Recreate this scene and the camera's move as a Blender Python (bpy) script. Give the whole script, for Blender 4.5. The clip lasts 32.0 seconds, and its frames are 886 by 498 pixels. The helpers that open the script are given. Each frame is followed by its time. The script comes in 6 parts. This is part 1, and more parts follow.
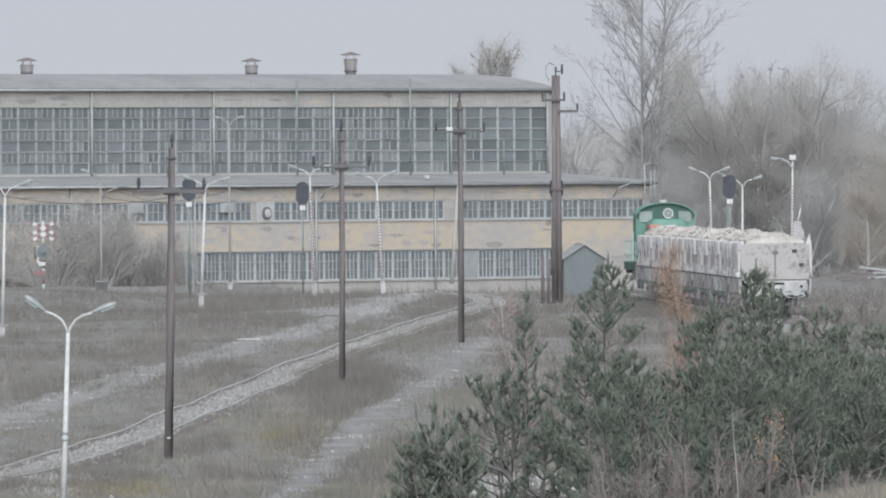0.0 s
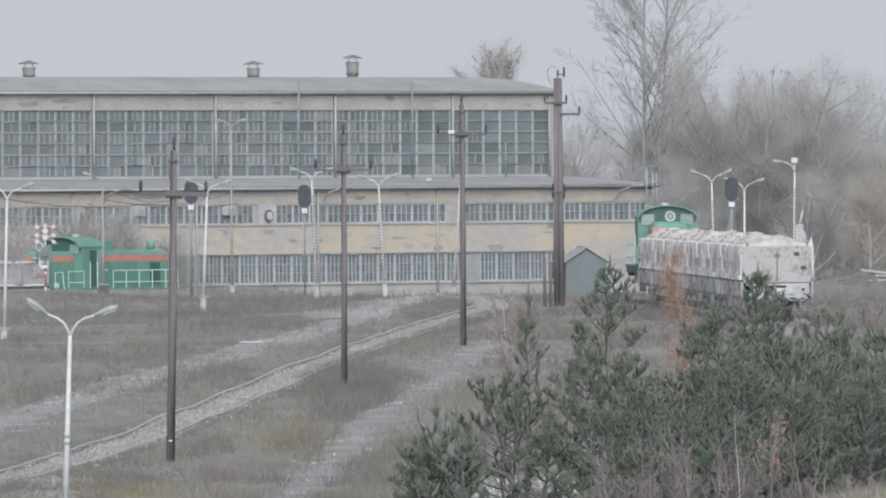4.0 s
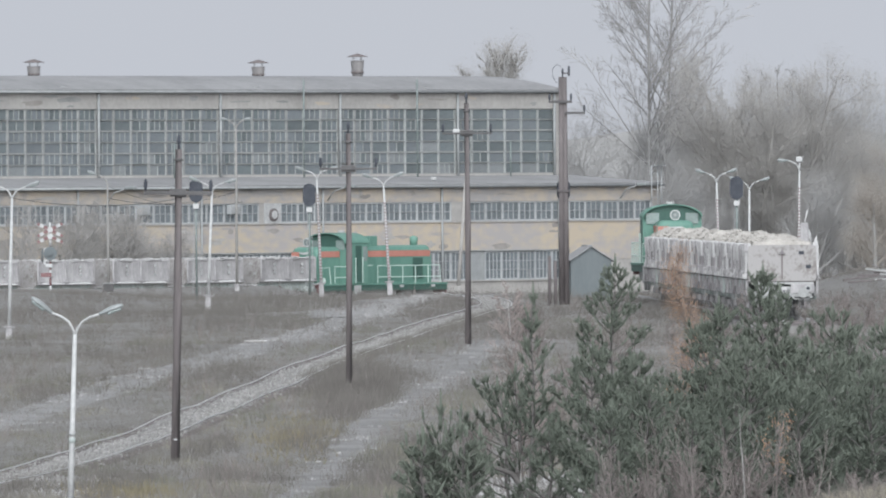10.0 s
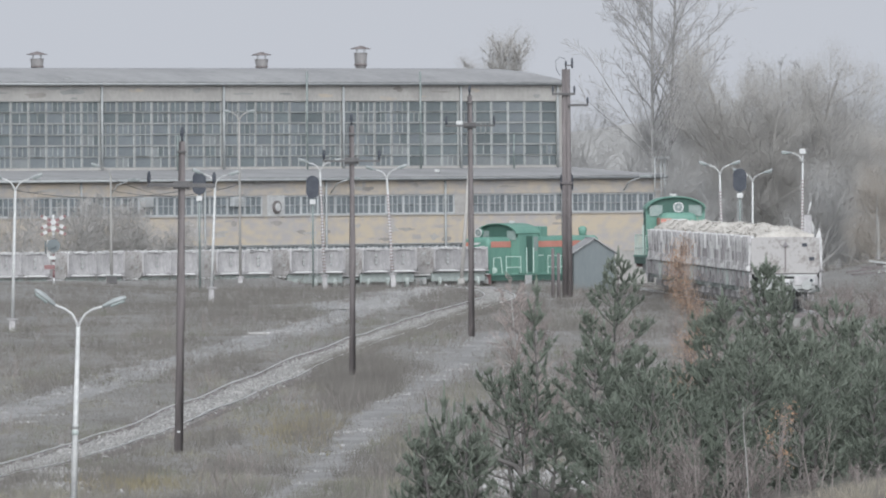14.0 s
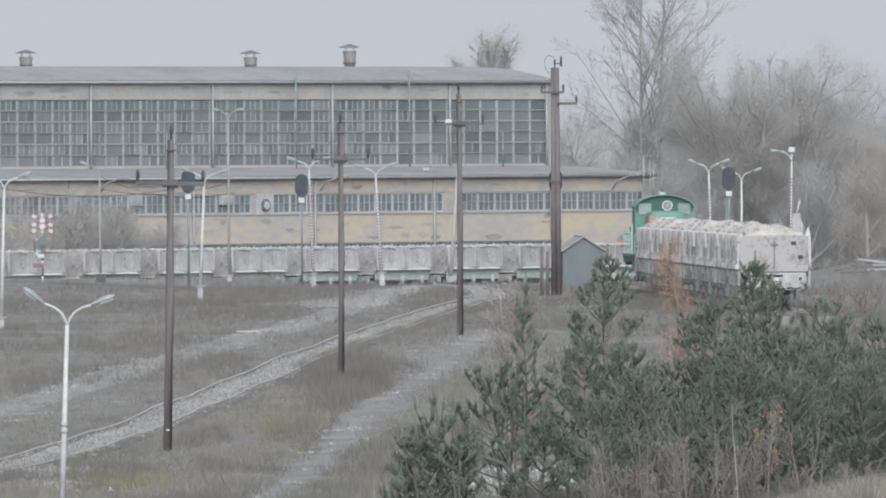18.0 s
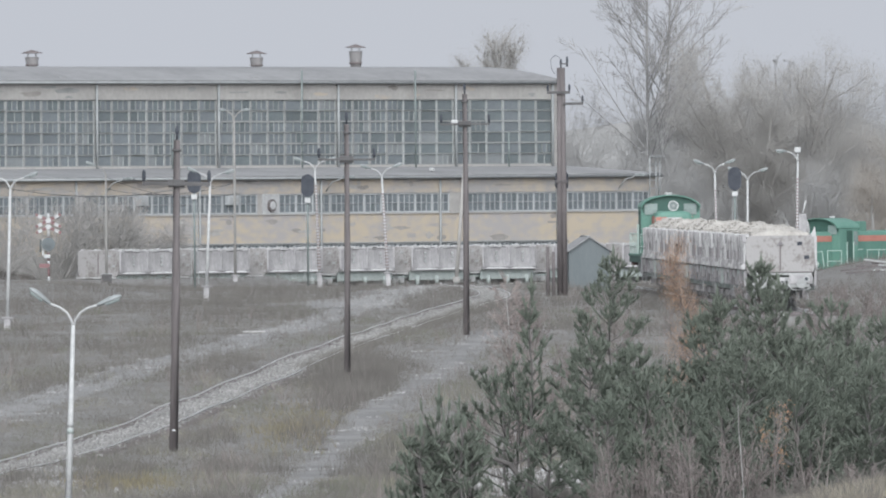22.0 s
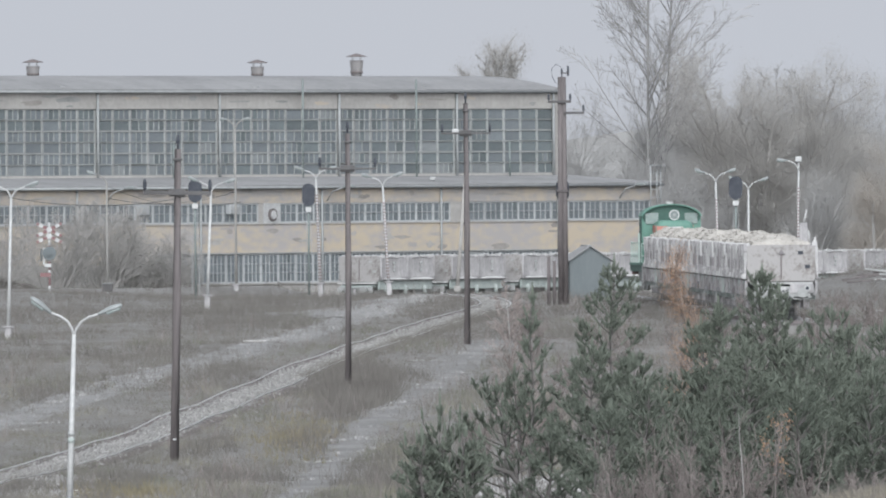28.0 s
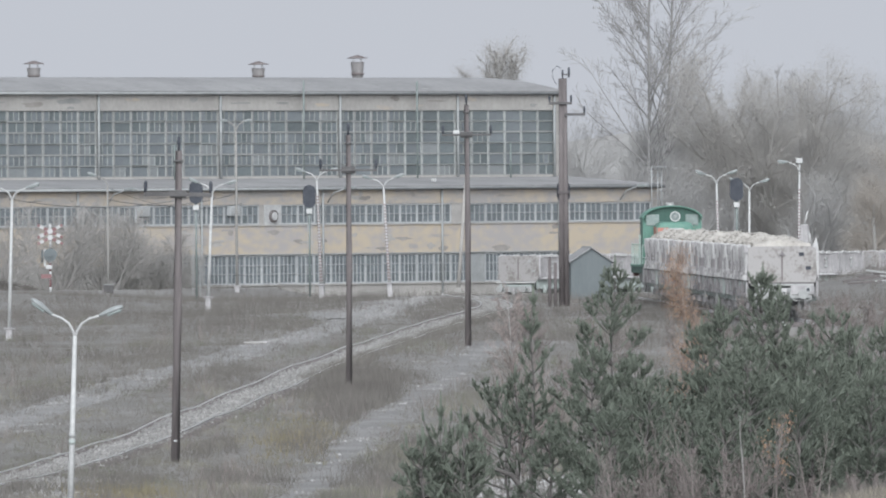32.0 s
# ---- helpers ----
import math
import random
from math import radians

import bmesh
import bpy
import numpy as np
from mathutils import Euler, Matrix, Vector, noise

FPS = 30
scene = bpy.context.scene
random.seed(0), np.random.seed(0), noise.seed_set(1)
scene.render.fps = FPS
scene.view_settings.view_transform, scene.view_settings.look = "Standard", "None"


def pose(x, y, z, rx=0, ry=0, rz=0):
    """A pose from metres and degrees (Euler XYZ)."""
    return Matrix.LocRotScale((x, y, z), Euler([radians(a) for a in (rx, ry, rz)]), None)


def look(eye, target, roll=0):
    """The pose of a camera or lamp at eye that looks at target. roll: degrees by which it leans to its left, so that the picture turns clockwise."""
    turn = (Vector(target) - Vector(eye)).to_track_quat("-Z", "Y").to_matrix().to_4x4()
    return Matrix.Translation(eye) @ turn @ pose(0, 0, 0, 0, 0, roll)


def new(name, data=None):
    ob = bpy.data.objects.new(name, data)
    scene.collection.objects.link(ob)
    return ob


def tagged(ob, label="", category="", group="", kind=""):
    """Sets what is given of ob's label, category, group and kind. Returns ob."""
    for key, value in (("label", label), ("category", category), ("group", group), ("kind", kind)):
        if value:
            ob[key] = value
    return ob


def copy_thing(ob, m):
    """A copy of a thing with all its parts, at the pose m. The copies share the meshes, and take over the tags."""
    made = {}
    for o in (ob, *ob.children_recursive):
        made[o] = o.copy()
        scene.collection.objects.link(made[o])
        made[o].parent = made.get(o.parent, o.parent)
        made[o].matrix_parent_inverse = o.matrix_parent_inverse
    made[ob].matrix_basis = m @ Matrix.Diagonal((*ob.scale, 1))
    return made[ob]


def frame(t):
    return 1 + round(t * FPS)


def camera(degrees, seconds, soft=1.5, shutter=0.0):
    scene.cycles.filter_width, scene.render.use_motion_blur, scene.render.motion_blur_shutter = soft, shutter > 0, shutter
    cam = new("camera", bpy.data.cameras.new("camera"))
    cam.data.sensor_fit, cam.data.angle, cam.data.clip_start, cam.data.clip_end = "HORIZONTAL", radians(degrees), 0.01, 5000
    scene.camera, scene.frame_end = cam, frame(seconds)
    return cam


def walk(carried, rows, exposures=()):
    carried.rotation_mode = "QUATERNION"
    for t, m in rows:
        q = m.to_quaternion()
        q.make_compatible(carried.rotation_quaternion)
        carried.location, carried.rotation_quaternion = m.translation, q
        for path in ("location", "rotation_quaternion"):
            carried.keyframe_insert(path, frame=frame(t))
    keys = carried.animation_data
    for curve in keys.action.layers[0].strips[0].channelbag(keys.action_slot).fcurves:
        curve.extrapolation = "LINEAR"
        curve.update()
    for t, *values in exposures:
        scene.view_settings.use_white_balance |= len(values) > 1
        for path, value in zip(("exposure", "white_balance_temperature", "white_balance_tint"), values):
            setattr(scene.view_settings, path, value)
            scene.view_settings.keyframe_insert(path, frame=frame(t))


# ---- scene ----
# ---------------------------------------------------------------- camera
EYE = (0.0, 0.0, 6.8)
ROLL = -0.45
cam = camera(2.9938, 32.0, soft=2.0)
# seconds, pan and tilt in degrees of the shaking tripod head
SHAKE = [
    (0.0, -0.0292, -0.0058), (0.5, -0.0237, -0.0053), (1.0, -0.015, -0.0034), (1.5, -0.0117, -0.0024), (2.0, -0.0086, -0.0021),
    (2.5, -0.0146, -0.0054), (3.0, -0.0089, -0.0029), (3.5, -0.0175, 0.0022), (5.5, -0.0263, 0.0059), (6.0, -0.0184, 0.0088),
    (6.5, -0.0175, 0.0117), (7.0, -0.0066, 0.0117), (7.5, -0.0026, 0.0117), (8.0, -0.0002, 0.0059), (8.5, -0.0003, 0.0026),
    (9.0, 0.0, 0.0), (9.5, -0.0029, 0.0), (10.0, -0.006, 0.0), (10.5, -0.0029, 0.0), (11.0, 0.0022, 0.0029), (11.5, 0.0, 0.0004),
    (12.0, -0.0059, -0.0086), (12.5, -0.0026, -0.0142), (13.0, -0.0029, -0.0205), (13.5, 0.0029, -0.0235), (14.0, 0.0053, -0.0262),
    (14.5, 0.0083, -0.023), (16.5, -0.0166, -0.0318), (17.0, -0.0263, -0.0321), (17.5, -0.0356, -0.0323), (18.0, -0.0321, -0.0321),
    (18.5, -0.0267, -0.0351), (19.0, -0.0318, -0.0353), (19.5, -0.0243, -0.0321), (20.0, -0.0205, -0.0349), (20.5, -0.0146, -0.0349),
    (21.0, -0.0088, -0.0351), (21.5, -0.0086, -0.0326), (22.0, -0.0117, -0.0313), (22.5, -0.0091, -0.0286), (23.0, -0.0059, -0.0292),
    (23.5, -0.0088, -0.0319), (24.0, -0.0088, -0.0296), (24.5, -0.0059, -0.0343), (25.0, -0.0059, -0.0292), (25.5, -0.0096, -0.0263),
    (27.5, -0.0117, -0.0058), (28.0, -0.0089, -0.0003), (28.5, -0.0108, 0.0029), (29.0, -0.0088, 0.0054), (29.5, -0.0088, 0.0088),
    (30.0, -0.0029, 0.0088), (30.5, -0.0059, 0.0088), (31.0, -0.0059, 0.0022), (31.5, -0.0065, 0.0044), (32.0, -0.006, 0.005)]
DOWN = 0.1929


def aim(pan, tilt):
    return look(EYE, (-1000 * math.tan(radians(pan)), 1000, EYE[2] + 1000 * math.tan(radians(tilt - DOWN))), ROLL)


walk(cam, [(t, aim(pan, tilt)) for t, pan, tilt in SHAKE], exposures=((0.0, 0.3), (32.0, 0.3)))

# ---------------------------------------------------------------- light: a flat overcast autumn sky
world = bpy.data.worlds.new("overcast_sky")
scene.world = world
world.use_nodes = True
wn, wl = world.node_tree.nodes, world.node_tree.links
sky = wn.new("ShaderNodeTexSky")
sky.sky_type, sky.sun_disc = "NISHITA", False
sky.sun_elevation, sky.sun_rotation = radians(30), radians(179)
sky.air_density, sky.dust_density = 1.0, 6.0
cloud = wn.new("ShaderNodeMixRGB")
cloud.inputs[0].default_value = 0.93
cloud.inputs[2].default_value = (4.68, 4.93, 5.46, 1)
wl.new(sky.outputs[0], cloud.inputs[1])
wl.new(cloud.outputs[0], wn["Background"].inputs[0])
wn["Background"].inputs[1].default_value = 0.1
sun_data = bpy.data.lights.new("sun", "SUN")
sun_data.energy, sun_data.angle, sun_data.color = 4.4, radians(70), (0.95, 0.99, 1.03)
sun = new("sun", sun_data)
sun.matrix_world = look((2, -100, 58), (0, 0, 0))


# ---------------------------------------------------------------- materials
def paint(name, a, b, scale=1.0, rough=0.8, bump=0.15, metal=0.0, fine=9.0, spread=0.0, island=0.0, lo=0.38, hi=0.62, streak=1.0, thin=0.0):
    """Two colours mixed by coarse stains and fine grain; spread and island vary single pieces."""
    m = bpy.data.materials.new(name)
    m.use_nodes = True
    nt = m.node_tree
    nodes, link = nt.nodes, nt.links.new
    bs = nodes["Principled BSDF"]
    tc = nodes.new("ShaderNodeTexCoord")
    mp = nodes.new("ShaderNodeMapping")
    mp.inputs["Scale"].default_value = (1, 1, 1 / streak)
    link(tc.outputs["Object"], mp.inputs[0])
    n1 = nodes.new("ShaderNodeTexNoise")
    n1.inputs["Scale"].default_value, n1.inputs["Detail"].default_value = scale, 5
    n2 = nodes.new("ShaderNodeTexNoise")
    n2.inputs["Scale"].default_value, n2.inputs["Detail"].default_value = scale * fine, 3
    for n in (n1, n2):
        link(mp.outputs[0], n.inputs["Vector"])
    ad = nodes.new("ShaderNodeMath")
    ad.operation = "MULTIPLY_ADD"
    ad.inputs[1].default_value = 0.4
    link(n2.outputs[0], ad.inputs[0])
    sc = nodes.new("ShaderNodeMath")
    sc.operation = "MULTIPLY"
    sc.inputs[1].default_value = 0.6
    link(n1.outputs[0], sc.inputs[0])
    link(sc.outputs[0], ad.inputs[2])
    ramp = nodes.new("ShaderNodeValToRGB")
    ramp.color_ramp.elements[0].position, ramp.color_ramp.elements[0].color = lo, (*a, 1)
    ramp.color_ramp.elements[1].position, ramp.color_ramp.elements[1].color = hi, (*b, 1)
    link(ad.outputs[0], ramp.inputs[0])
    out = ramp.outputs[0]
    for amount, node, socket in ((spread, "ShaderNodeObjectInfo", "Random"), (island, "ShaderNodeNewGeometry", "Random Per Island")):
        if amount:
            src = nodes.new(node)
            rng = nodes.new("ShaderNodeMapRange")
            rng.inputs[3].default_value, rng.inputs[4].default_value = 1 - amount, 1 + amount
            link(src.outputs[socket], rng.inputs[0])
            mul = nodes.new("ShaderNodeMixRGB")
            mul.blend_type, mul.inputs[0].default_value = "MULTIPLY", 1
            link(out, mul.inputs[1])
            link(rng.outputs[0], mul.inputs[2])
            out = mul.outputs[0]
    link(out, bs.inputs["Base Color"])
    bs.inputs["Roughness"].default_value, bs.inputs["Metallic"].default_value = rough, metal
    bs.inputs["Specular IOR Level"].default_value = 0.3
    if thin:  # leaves and blades let light through
        tr = nodes.new("ShaderNodeBsdfTranslucent")
        link(out, tr.inputs[0])
        mx = nodes.new("ShaderNodeMixShader")
        mx.inputs[0].default_value = thin
        link(bs.outputs[0], mx.inputs[1])
        link(tr.outputs[0], mx.inputs[2])
        link(mx.outputs[0], nodes["Material Output"].inputs[0])
    if bump:
        bp = nodes.new("ShaderNodeBump")
        bp.inputs["Strength"].default_value = bump
        bp.inputs["Distance"].default_value = 0.05
        link(n2.outputs[0], bp.inputs["Height"])
        link(bp.outputs[0], bs.inputs["Normal"])
    return m


M_GROUND = paint("dry_soil_and_turf", (0.1403, 0.136, 0.1292), (0.1913, 0.187, 0.1802), 0.16, 0.95, 0.4, fine=14)
M_ROAD = paint("pale_gravel_road", (0.158, 0.156, 0.153), (0.245, 0.242, 0.238), 0.5, 0.95, 0.4, fine=8)
M_BALLAST = paint("pale_ballast", (0.145, 0.142, 0.137), (0.21, 0.206, 0.2), 0.9, 0.95, 0.3, island=0.15)
M_STONE = paint("pale_loose_stones", (0.1408, 0.1373, 0.132), (0.264, 0.2587, 0.2499), 1.5, 0.95, 0.2, island=0.3)
M_RAIL = paint("weathered_rail", (0.4, 0.4, 0.4), (0.5, 0.5, 0.5), 2, 0.55, 0.1, metal=0.2)
M_DRY = paint("dry_weeds", (0.138, 0.131, 0.119), (0.184, 0.175, 0.16), 0.13, 0.95, 0, island=0.12, thin=0.3)
M_GREEN = paint("green_turf", (0.15, 0.19, 0.11), (0.23, 0.26, 0.16), 0.5, 0.95, 0, island=0.35)
M_YGRASS = paint("yellow_grass", (0.16, 0.153, 0.118), (0.2, 0.19, 0.148), 0.5, 0.95, 0, island=0.25)
M_TAN = paint("tan_grass", (0.215, 0.195, 0.155), (0.275, 0.25, 0.20), 0.5, 0.95, 0, island=0.2)
M_YELLOW = paint("faded_yellow_plaster", (0.33, 0.312, 0.302), (0.41, 0.352, 0.276), 0.13, 0.9, 0.25, fine=8, lo=0.42, hi=0.57, streak=0.5)
M_GREY = paint("grey_plaster", (0.285, 0.275, 0.262), (0.36, 0.348, 0.33), 0.35, 0.9, 0.2)
M_ROOF = paint("grey_felt_roof", (0.195, 0.195, 0.198), (0.258, 0.258, 0.26), 0.25, 0.9, 0.15)
M_FRAME = paint("flaking_window_frame", (0.225, 0.236, 0.233), (0.298, 0.309, 0.303), 1.1, 0.7, 0.1, spread=0.15)
M_FRAMEW = paint("white_window_frame", (0.275, 0.288, 0.294), (0.352, 0.362, 0.364), 1.1, 0.7, 0.1, spread=0.12)
M_PATH = paint("trodden_earth", (0.145, 0.142, 0.139), (0.228, 0.224, 0.219), 0.35, 0.95, 0.3, fine=7)
M_PIPE = paint("grey_zinc_pipe", (0.222, 0.232, 0.233), (0.288, 0.298, 0.3), 1.5, 0.7, 0.1)
M_WOOD = paint("creosoted_pole", (0.088, 0.079, 0.08), (0.158, 0.141, 0.14), 1.0, 0.85, 0.3, streak=8)
M_DARKWOOD = paint("dark_crossarm", (0.075, 0.068, 0.07), (0.11, 0.10, 0.10), 2, 0.85, 0.2)
M_WHITE = paint("white_painted_steel", (0.31, 0.313, 0.313), (0.43, 0.433, 0.43), 1.2, 0.5, 0.05)
M_HEAD = paint("grey_lamp_housing", (0.18, 0.195, 0.196), (0.255, 0.27, 0.27), 3, 0.4, 0.05)
M_RED = paint("faded_red_paint", (0.135, 0.078, 0.082), (0.19, 0.105, 0.105), 2, 0.6, 0.05)
M_DARK = paint("dark_grey_enamel", (0.036, 0.04, 0.05), (0.058, 0.063, 0.074), 2, 0.85, 0.05)
M_LGREEN = paint("green_loco_paint", (0.082, 0.176, 0.142), (0.112, 0.216, 0.175), 0.8, 0.55, 0.05, streak=3)
# Dark green; on the cab front and doors it stands for shade.
M_LDARK = paint("dark_green_and_cab_shade", (0.033, 0.075, 0.061), (0.047, 0.096, 0.079), 0.8, 0.6, 0.05)
M_ORANGE = paint("orange_red_stripe", (0.325, 0.14, 0.112), (0.395, 0.18, 0.145), 1.5, 0.6, 0.05)
M_RAILING = paint("pale_green_railing", (0.36, 0.46, 0.42), (0.45, 0.53, 0.49), 2, 0.6, 0)
M_UNDER = paint("grimy_underframe", (0.25, 0.255, 0.252), (0.33, 0.335, 0.33), 1.5, 0.85, 0.2)
M_UNDERG = paint("dusty_green_underframe", (0.25, 0.285, 0.272), (0.33, 0.36, 0.347), 1.0, 0.85, 0.2)
M_CHALKY = paint("dust_caked_steel", (0.2111, 0.2049, 0.2096), (0.3363, 0.3284, 0.3284), 0.9, 0.9, 0.3, spread=0.16, streak=2.5)
M_CHALK = paint("white_chalk_dust", (0.345, 0.341, 0.341), (0.445, 0.441, 0.437), 1.5, 0.95, 0.3)
M_LOAD = paint("pale_limestone_load", (0.285, 0.27, 0.25), (0.375, 0.358, 0.332), 1.2, 0.95, 0.4, island=0.12)
M_SHED = paint("blue_green_sheet_metal", (0.098, 0.113, 0.118), (0.122, 0.137, 0.142), 1.0, 0.6, 0.05, streak=4)
M_BARK = paint("grey_bark", (0.19, 0.187, 0.186), (0.24, 0.237, 0.235), 1.5, 0.95, 0.2)
M_TWIG = paint("grey_brown_twigs", (0.255, 0.25, 0.247), (0.315, 0.309, 0.304), 1.0, 0.95, 0, island=0.15)
M_PBARK = paint("pine_bark", (0.0935, 0.088, 0.0847), (0.1375, 0.1287, 0.1243), 3, 0.95, 0.2)
M_NEEDLE = paint("pine_needles", (0.126, 0.146, 0.12), (0.165, 0.186, 0.153), 0.5, 0.9, 0, island=0.06, thin=0.25)
M_BUSH = paint("grey_brown_bush_twigs", (0.232, 0.224, 0.216), (0.292, 0.282, 0.27), 1.0, 0.95, 0, island=0.15)
M_CHIP = paint("white_stone_chips", (0.21, 0.207, 0.203), (0.32, 0.316, 0.31), 1.5, 0.95, 0.2, island=0.3)
M_FLAKE = paint("bare_brown_plaster", (0.215, 0.2, 0.188), (0.275, 0.26, 0.245), 1.2, 0.95, 0.2, spread=0.1)
M_BIRCH = paint("birch_bark", (0.22, 0.212, 0.205), (0.34, 0.332, 0.324), 4, 0.8, 0.1)
M_RUST = paint("russet_leaves", (0.255, 0.155, 0.098), (0.33, 0.21, 0.135), 1.5, 0.9, 0, island=0.3)
M_BROWN = paint("brown_twig_thicket", (0.14, 0.122, 0.115), (0.195, 0.172, 0.165), 1.5, 0.95, 0, island=0.3)
M_REDTWIG = paint("reddish_twigs", (0.2, 0.167, 0.157), (0.265, 0.227, 0.213), 1.5, 0.95, 0, island=0.2)
M_DARKWEED = paint("dark_weeds", (0.119, 0.111, 0.103), (0.16, 0.15, 0.139), 0.13, 0.95, 0, island=0.12, thin=0.3)
# Foliage of the distant trees; haze is put into these pale base colours.
M_WOODS = paint("haze_pale_autumn_foliage", (0.418, 0.414, 0.409), (0.463, 0.458, 0.451), 0.2, 0.95, 0, thin=0.5)
M_OLIVE = paint("haze_pale_olive_foliage", (0.4, 0.388, 0.371), (0.445, 0.431, 0.412), 0.2, 0.95, 0, thin=0.5)
M_OCHRE = paint("haze_pale_ochre_foliage", (0.375, 0.346, 0.314), (0.42, 0.39, 0.354), 0.3, 0.95, 0, thin=0.5)
M_CONC = paint("weathered_concrete_post", (0.2, 0.195, 0.187), (0.27, 0.262, 0.25), 1.2, 0.9, 0.2, streak=5)
M_VENT = paint("rusty_vent_sheet", (0.1, 0.087, 0.086), (0.165, 0.145, 0.143), 2.0, 0.8, 0.1, streak=3)
M_DUCT = paint("stained_zinc_duct", (0.135, 0.13, 0.13), (0.2, 0.192, 0.19), 2.0, 0.75, 0.1, streak=4)
M_TUB = paint("streaked_dusty_steel", (0.15, 0.14, 0.146), (0.25, 0.238, 0.242), 1.6, 0.9, 0.3, spread=0.12, streak=5)
M_ENDPLATE = paint("chalky_stained_plate", (0.178, 0.165, 0.157), (0.28, 0.271, 0.267), 1.1, 0.9, 0.3, fine=6, lo=0.40, hi=0.50, spread=0.08)
M_MULLION = paint("flaking_beige_mullion", (0.2, 0.204, 0.202), (0.262, 0.263, 0.256), 0.9, 0.8, 0.1, spread=0.1)
M_ARM = paint("dull_steel_channel", (0.066, 0.064, 0.065), (0.1, 0.097, 0.098), 2, 0.8, 0.1)
M_FADED = paint("faded_stained_plaster", (0.3, 0.288, 0.28), (0.385, 0.337, 0.28), 0.16, 0.9, 0.25, fine=8, lo=0.42, hi=0.58, streak=0.5)
M_LENS = paint("grey_lamp_glass", (0.125, 0.15, 0.145), (0.185, 0.21, 0.205), 3, 0.2, 0)


# Emission gives the far backdrop sheet the brightness of mist.
M_MIST_GLOW = bpy.data.materials.new("glowing_mist_sheet")
M_MIST_GLOW.use_nodes = True
M_MIST_GLOW.node_tree.nodes["Principled BSDF"].inputs["Base Color"].default_value = (0.05, 0.05, 0.05, 1)
M_MIST_GLOW.node_tree.nodes["Principled BSDF"].inputs["Emission Color"].default_value = (0.86, 0.875, 0.90, 1)
M_MIST_GLOW.node_tree.nodes["Principled BSDF"].inputs["Emission Strength"].default_value = 0.30


def pane_material(name, dark, light):
    """Dusty factory glass: a film of dirt over glass that lets a little of the dark hall through."""
    m = paint(name, dark, light, 0.9, 0.25, 0.0, spread=0.16)
    nt = m.node_tree
    bs, out = nt.nodes["Principled BSDF"], nt.nodes["Material Output"]
    bs.inputs["Specular IOR Level"].default_value = 0.5
    clear = nt.nodes.new("ShaderNodeBsdfTransparent")
    clear.inputs[0].default_value = (0.8, 0.84, 0.85, 1)
    mix = nt.nodes.new("ShaderNodeMixShader")
    mix.inputs[0].default_value = 0.75
    nt.links.new(clear.outputs[0], mix.inputs[1])
    nt.links.new(bs.outputs[0], mix.inputs[2])
    nt.links.new(mix.outputs[0], out.inputs[0])
    return m


M_PANE = pane_material("dusty_window_glass", (0.168, 0.188, 0.2), (0.212, 0.233, 0.245))
M_PANE2 = pane_material("chalky_window_glass", (0.205, 0.22, 0.226), (0.255, 0.27, 0.274))
M_PANE3 = pane_material("open_dark_pane", (0.138, 0.16, 0.166), (0.18, 0.204, 0.21))
M_CABGLASS = pane_material("cab_window_glass", (0.19, 0.245, 0.23), (0.26, 0.315, 0.298))


# ---------------------------------------------------------------- mesh helpers
def thing(name, m, label="", category="", group="", kind=""):
    ob = new(name)
    ob.matrix_basis = m
    return tagged(ob, label, category, group, kind)


def part(name, bm, material, parent=None, label="", m=None):
    me = bpy.data.meshes.new(name)
    bm.to_mesh(me)
    bm.free()
    me.materials.append(material)
    ob = new(name, me)
    ob.parent = parent
    if m is not None:
        ob.matrix_basis = m
    return tagged(ob, label)


def again(name, ob, parent, m, material=None):
    """Another object on the same mesh."""
    o = new(name, ob.data)
    o.parent = parent
    o.matrix_basis = m
    return o


def flat_mesh(name, verts, faces, material, smooth=False):
    me = bpy.data.meshes.new(name)
    me.from_pydata(verts, [], faces)
    me.materials.append(material)
    if smooth:
        me.polygons.foreach_set("use_smooth", [True] * len(me.polygons))
    me.update()
    return new(name, me)


def box(bm, x0, x1, y0, y1, z0, z1, bevel=0.0):
    vs = [bm.verts.new((x, y, z)) for x in (x0, x1) for y in (y0, y1) for z in (z0, z1)]
    fs = [bm.faces.new([vs[i] for i in f]) for f in ((0, 1, 3, 2), (4, 6, 7, 5), (0, 4, 5, 1), (2, 3, 7, 6), (0, 2, 6, 4), (1, 5, 7, 3))]
    if bevel:
        bmesh.ops.bevel(bm, geom=list({e for f in fs for e in f.edges}), offset=bevel, segments=2, affect="EDGES", profile=0.5)
    return bm


def boxes(*args, bevel=0.0):
    bm = bmesh.new()
    for a in args:
        box(bm, *a, bevel=bevel)
    return bm


def tube(bm, pts, radii, n=8, cap=True):
    """A tube through pts, with a radius at each."""
    rings = []
    for i, p in enumerate(pts):
        p = Vector(p)
        d = Vector(pts[min(i + 1, len(pts) - 1)]) - Vector(pts[max(i - 1, 0)])
        q = d.to_track_quat("Z", "Y")
        r = radii[i] if isinstance(radii, (list, tuple)) else radii
        rings.append([bm.verts.new(p + q @ Vector((r * math.cos(k * 2 * math.pi / n), r * math.sin(k * 2 * math.pi / n), 0))) for k in range(n)])
    for a, b in zip(rings, rings[1:]):
        for k in range(n):
            f = bm.faces.new((a[k], a[(k + 1) % n], b[(k + 1) % n], b[k]))
            f.smooth = n > 5
    if cap:
        bm.faces.new(rings[0][::-1])
        bm.faces.new(rings[-1])
    return bm


def tubes(*runs, n=8):
    bm = bmesh.new()
    for pts, r in runs:
        tube(bm, pts, r, n)
    return bm


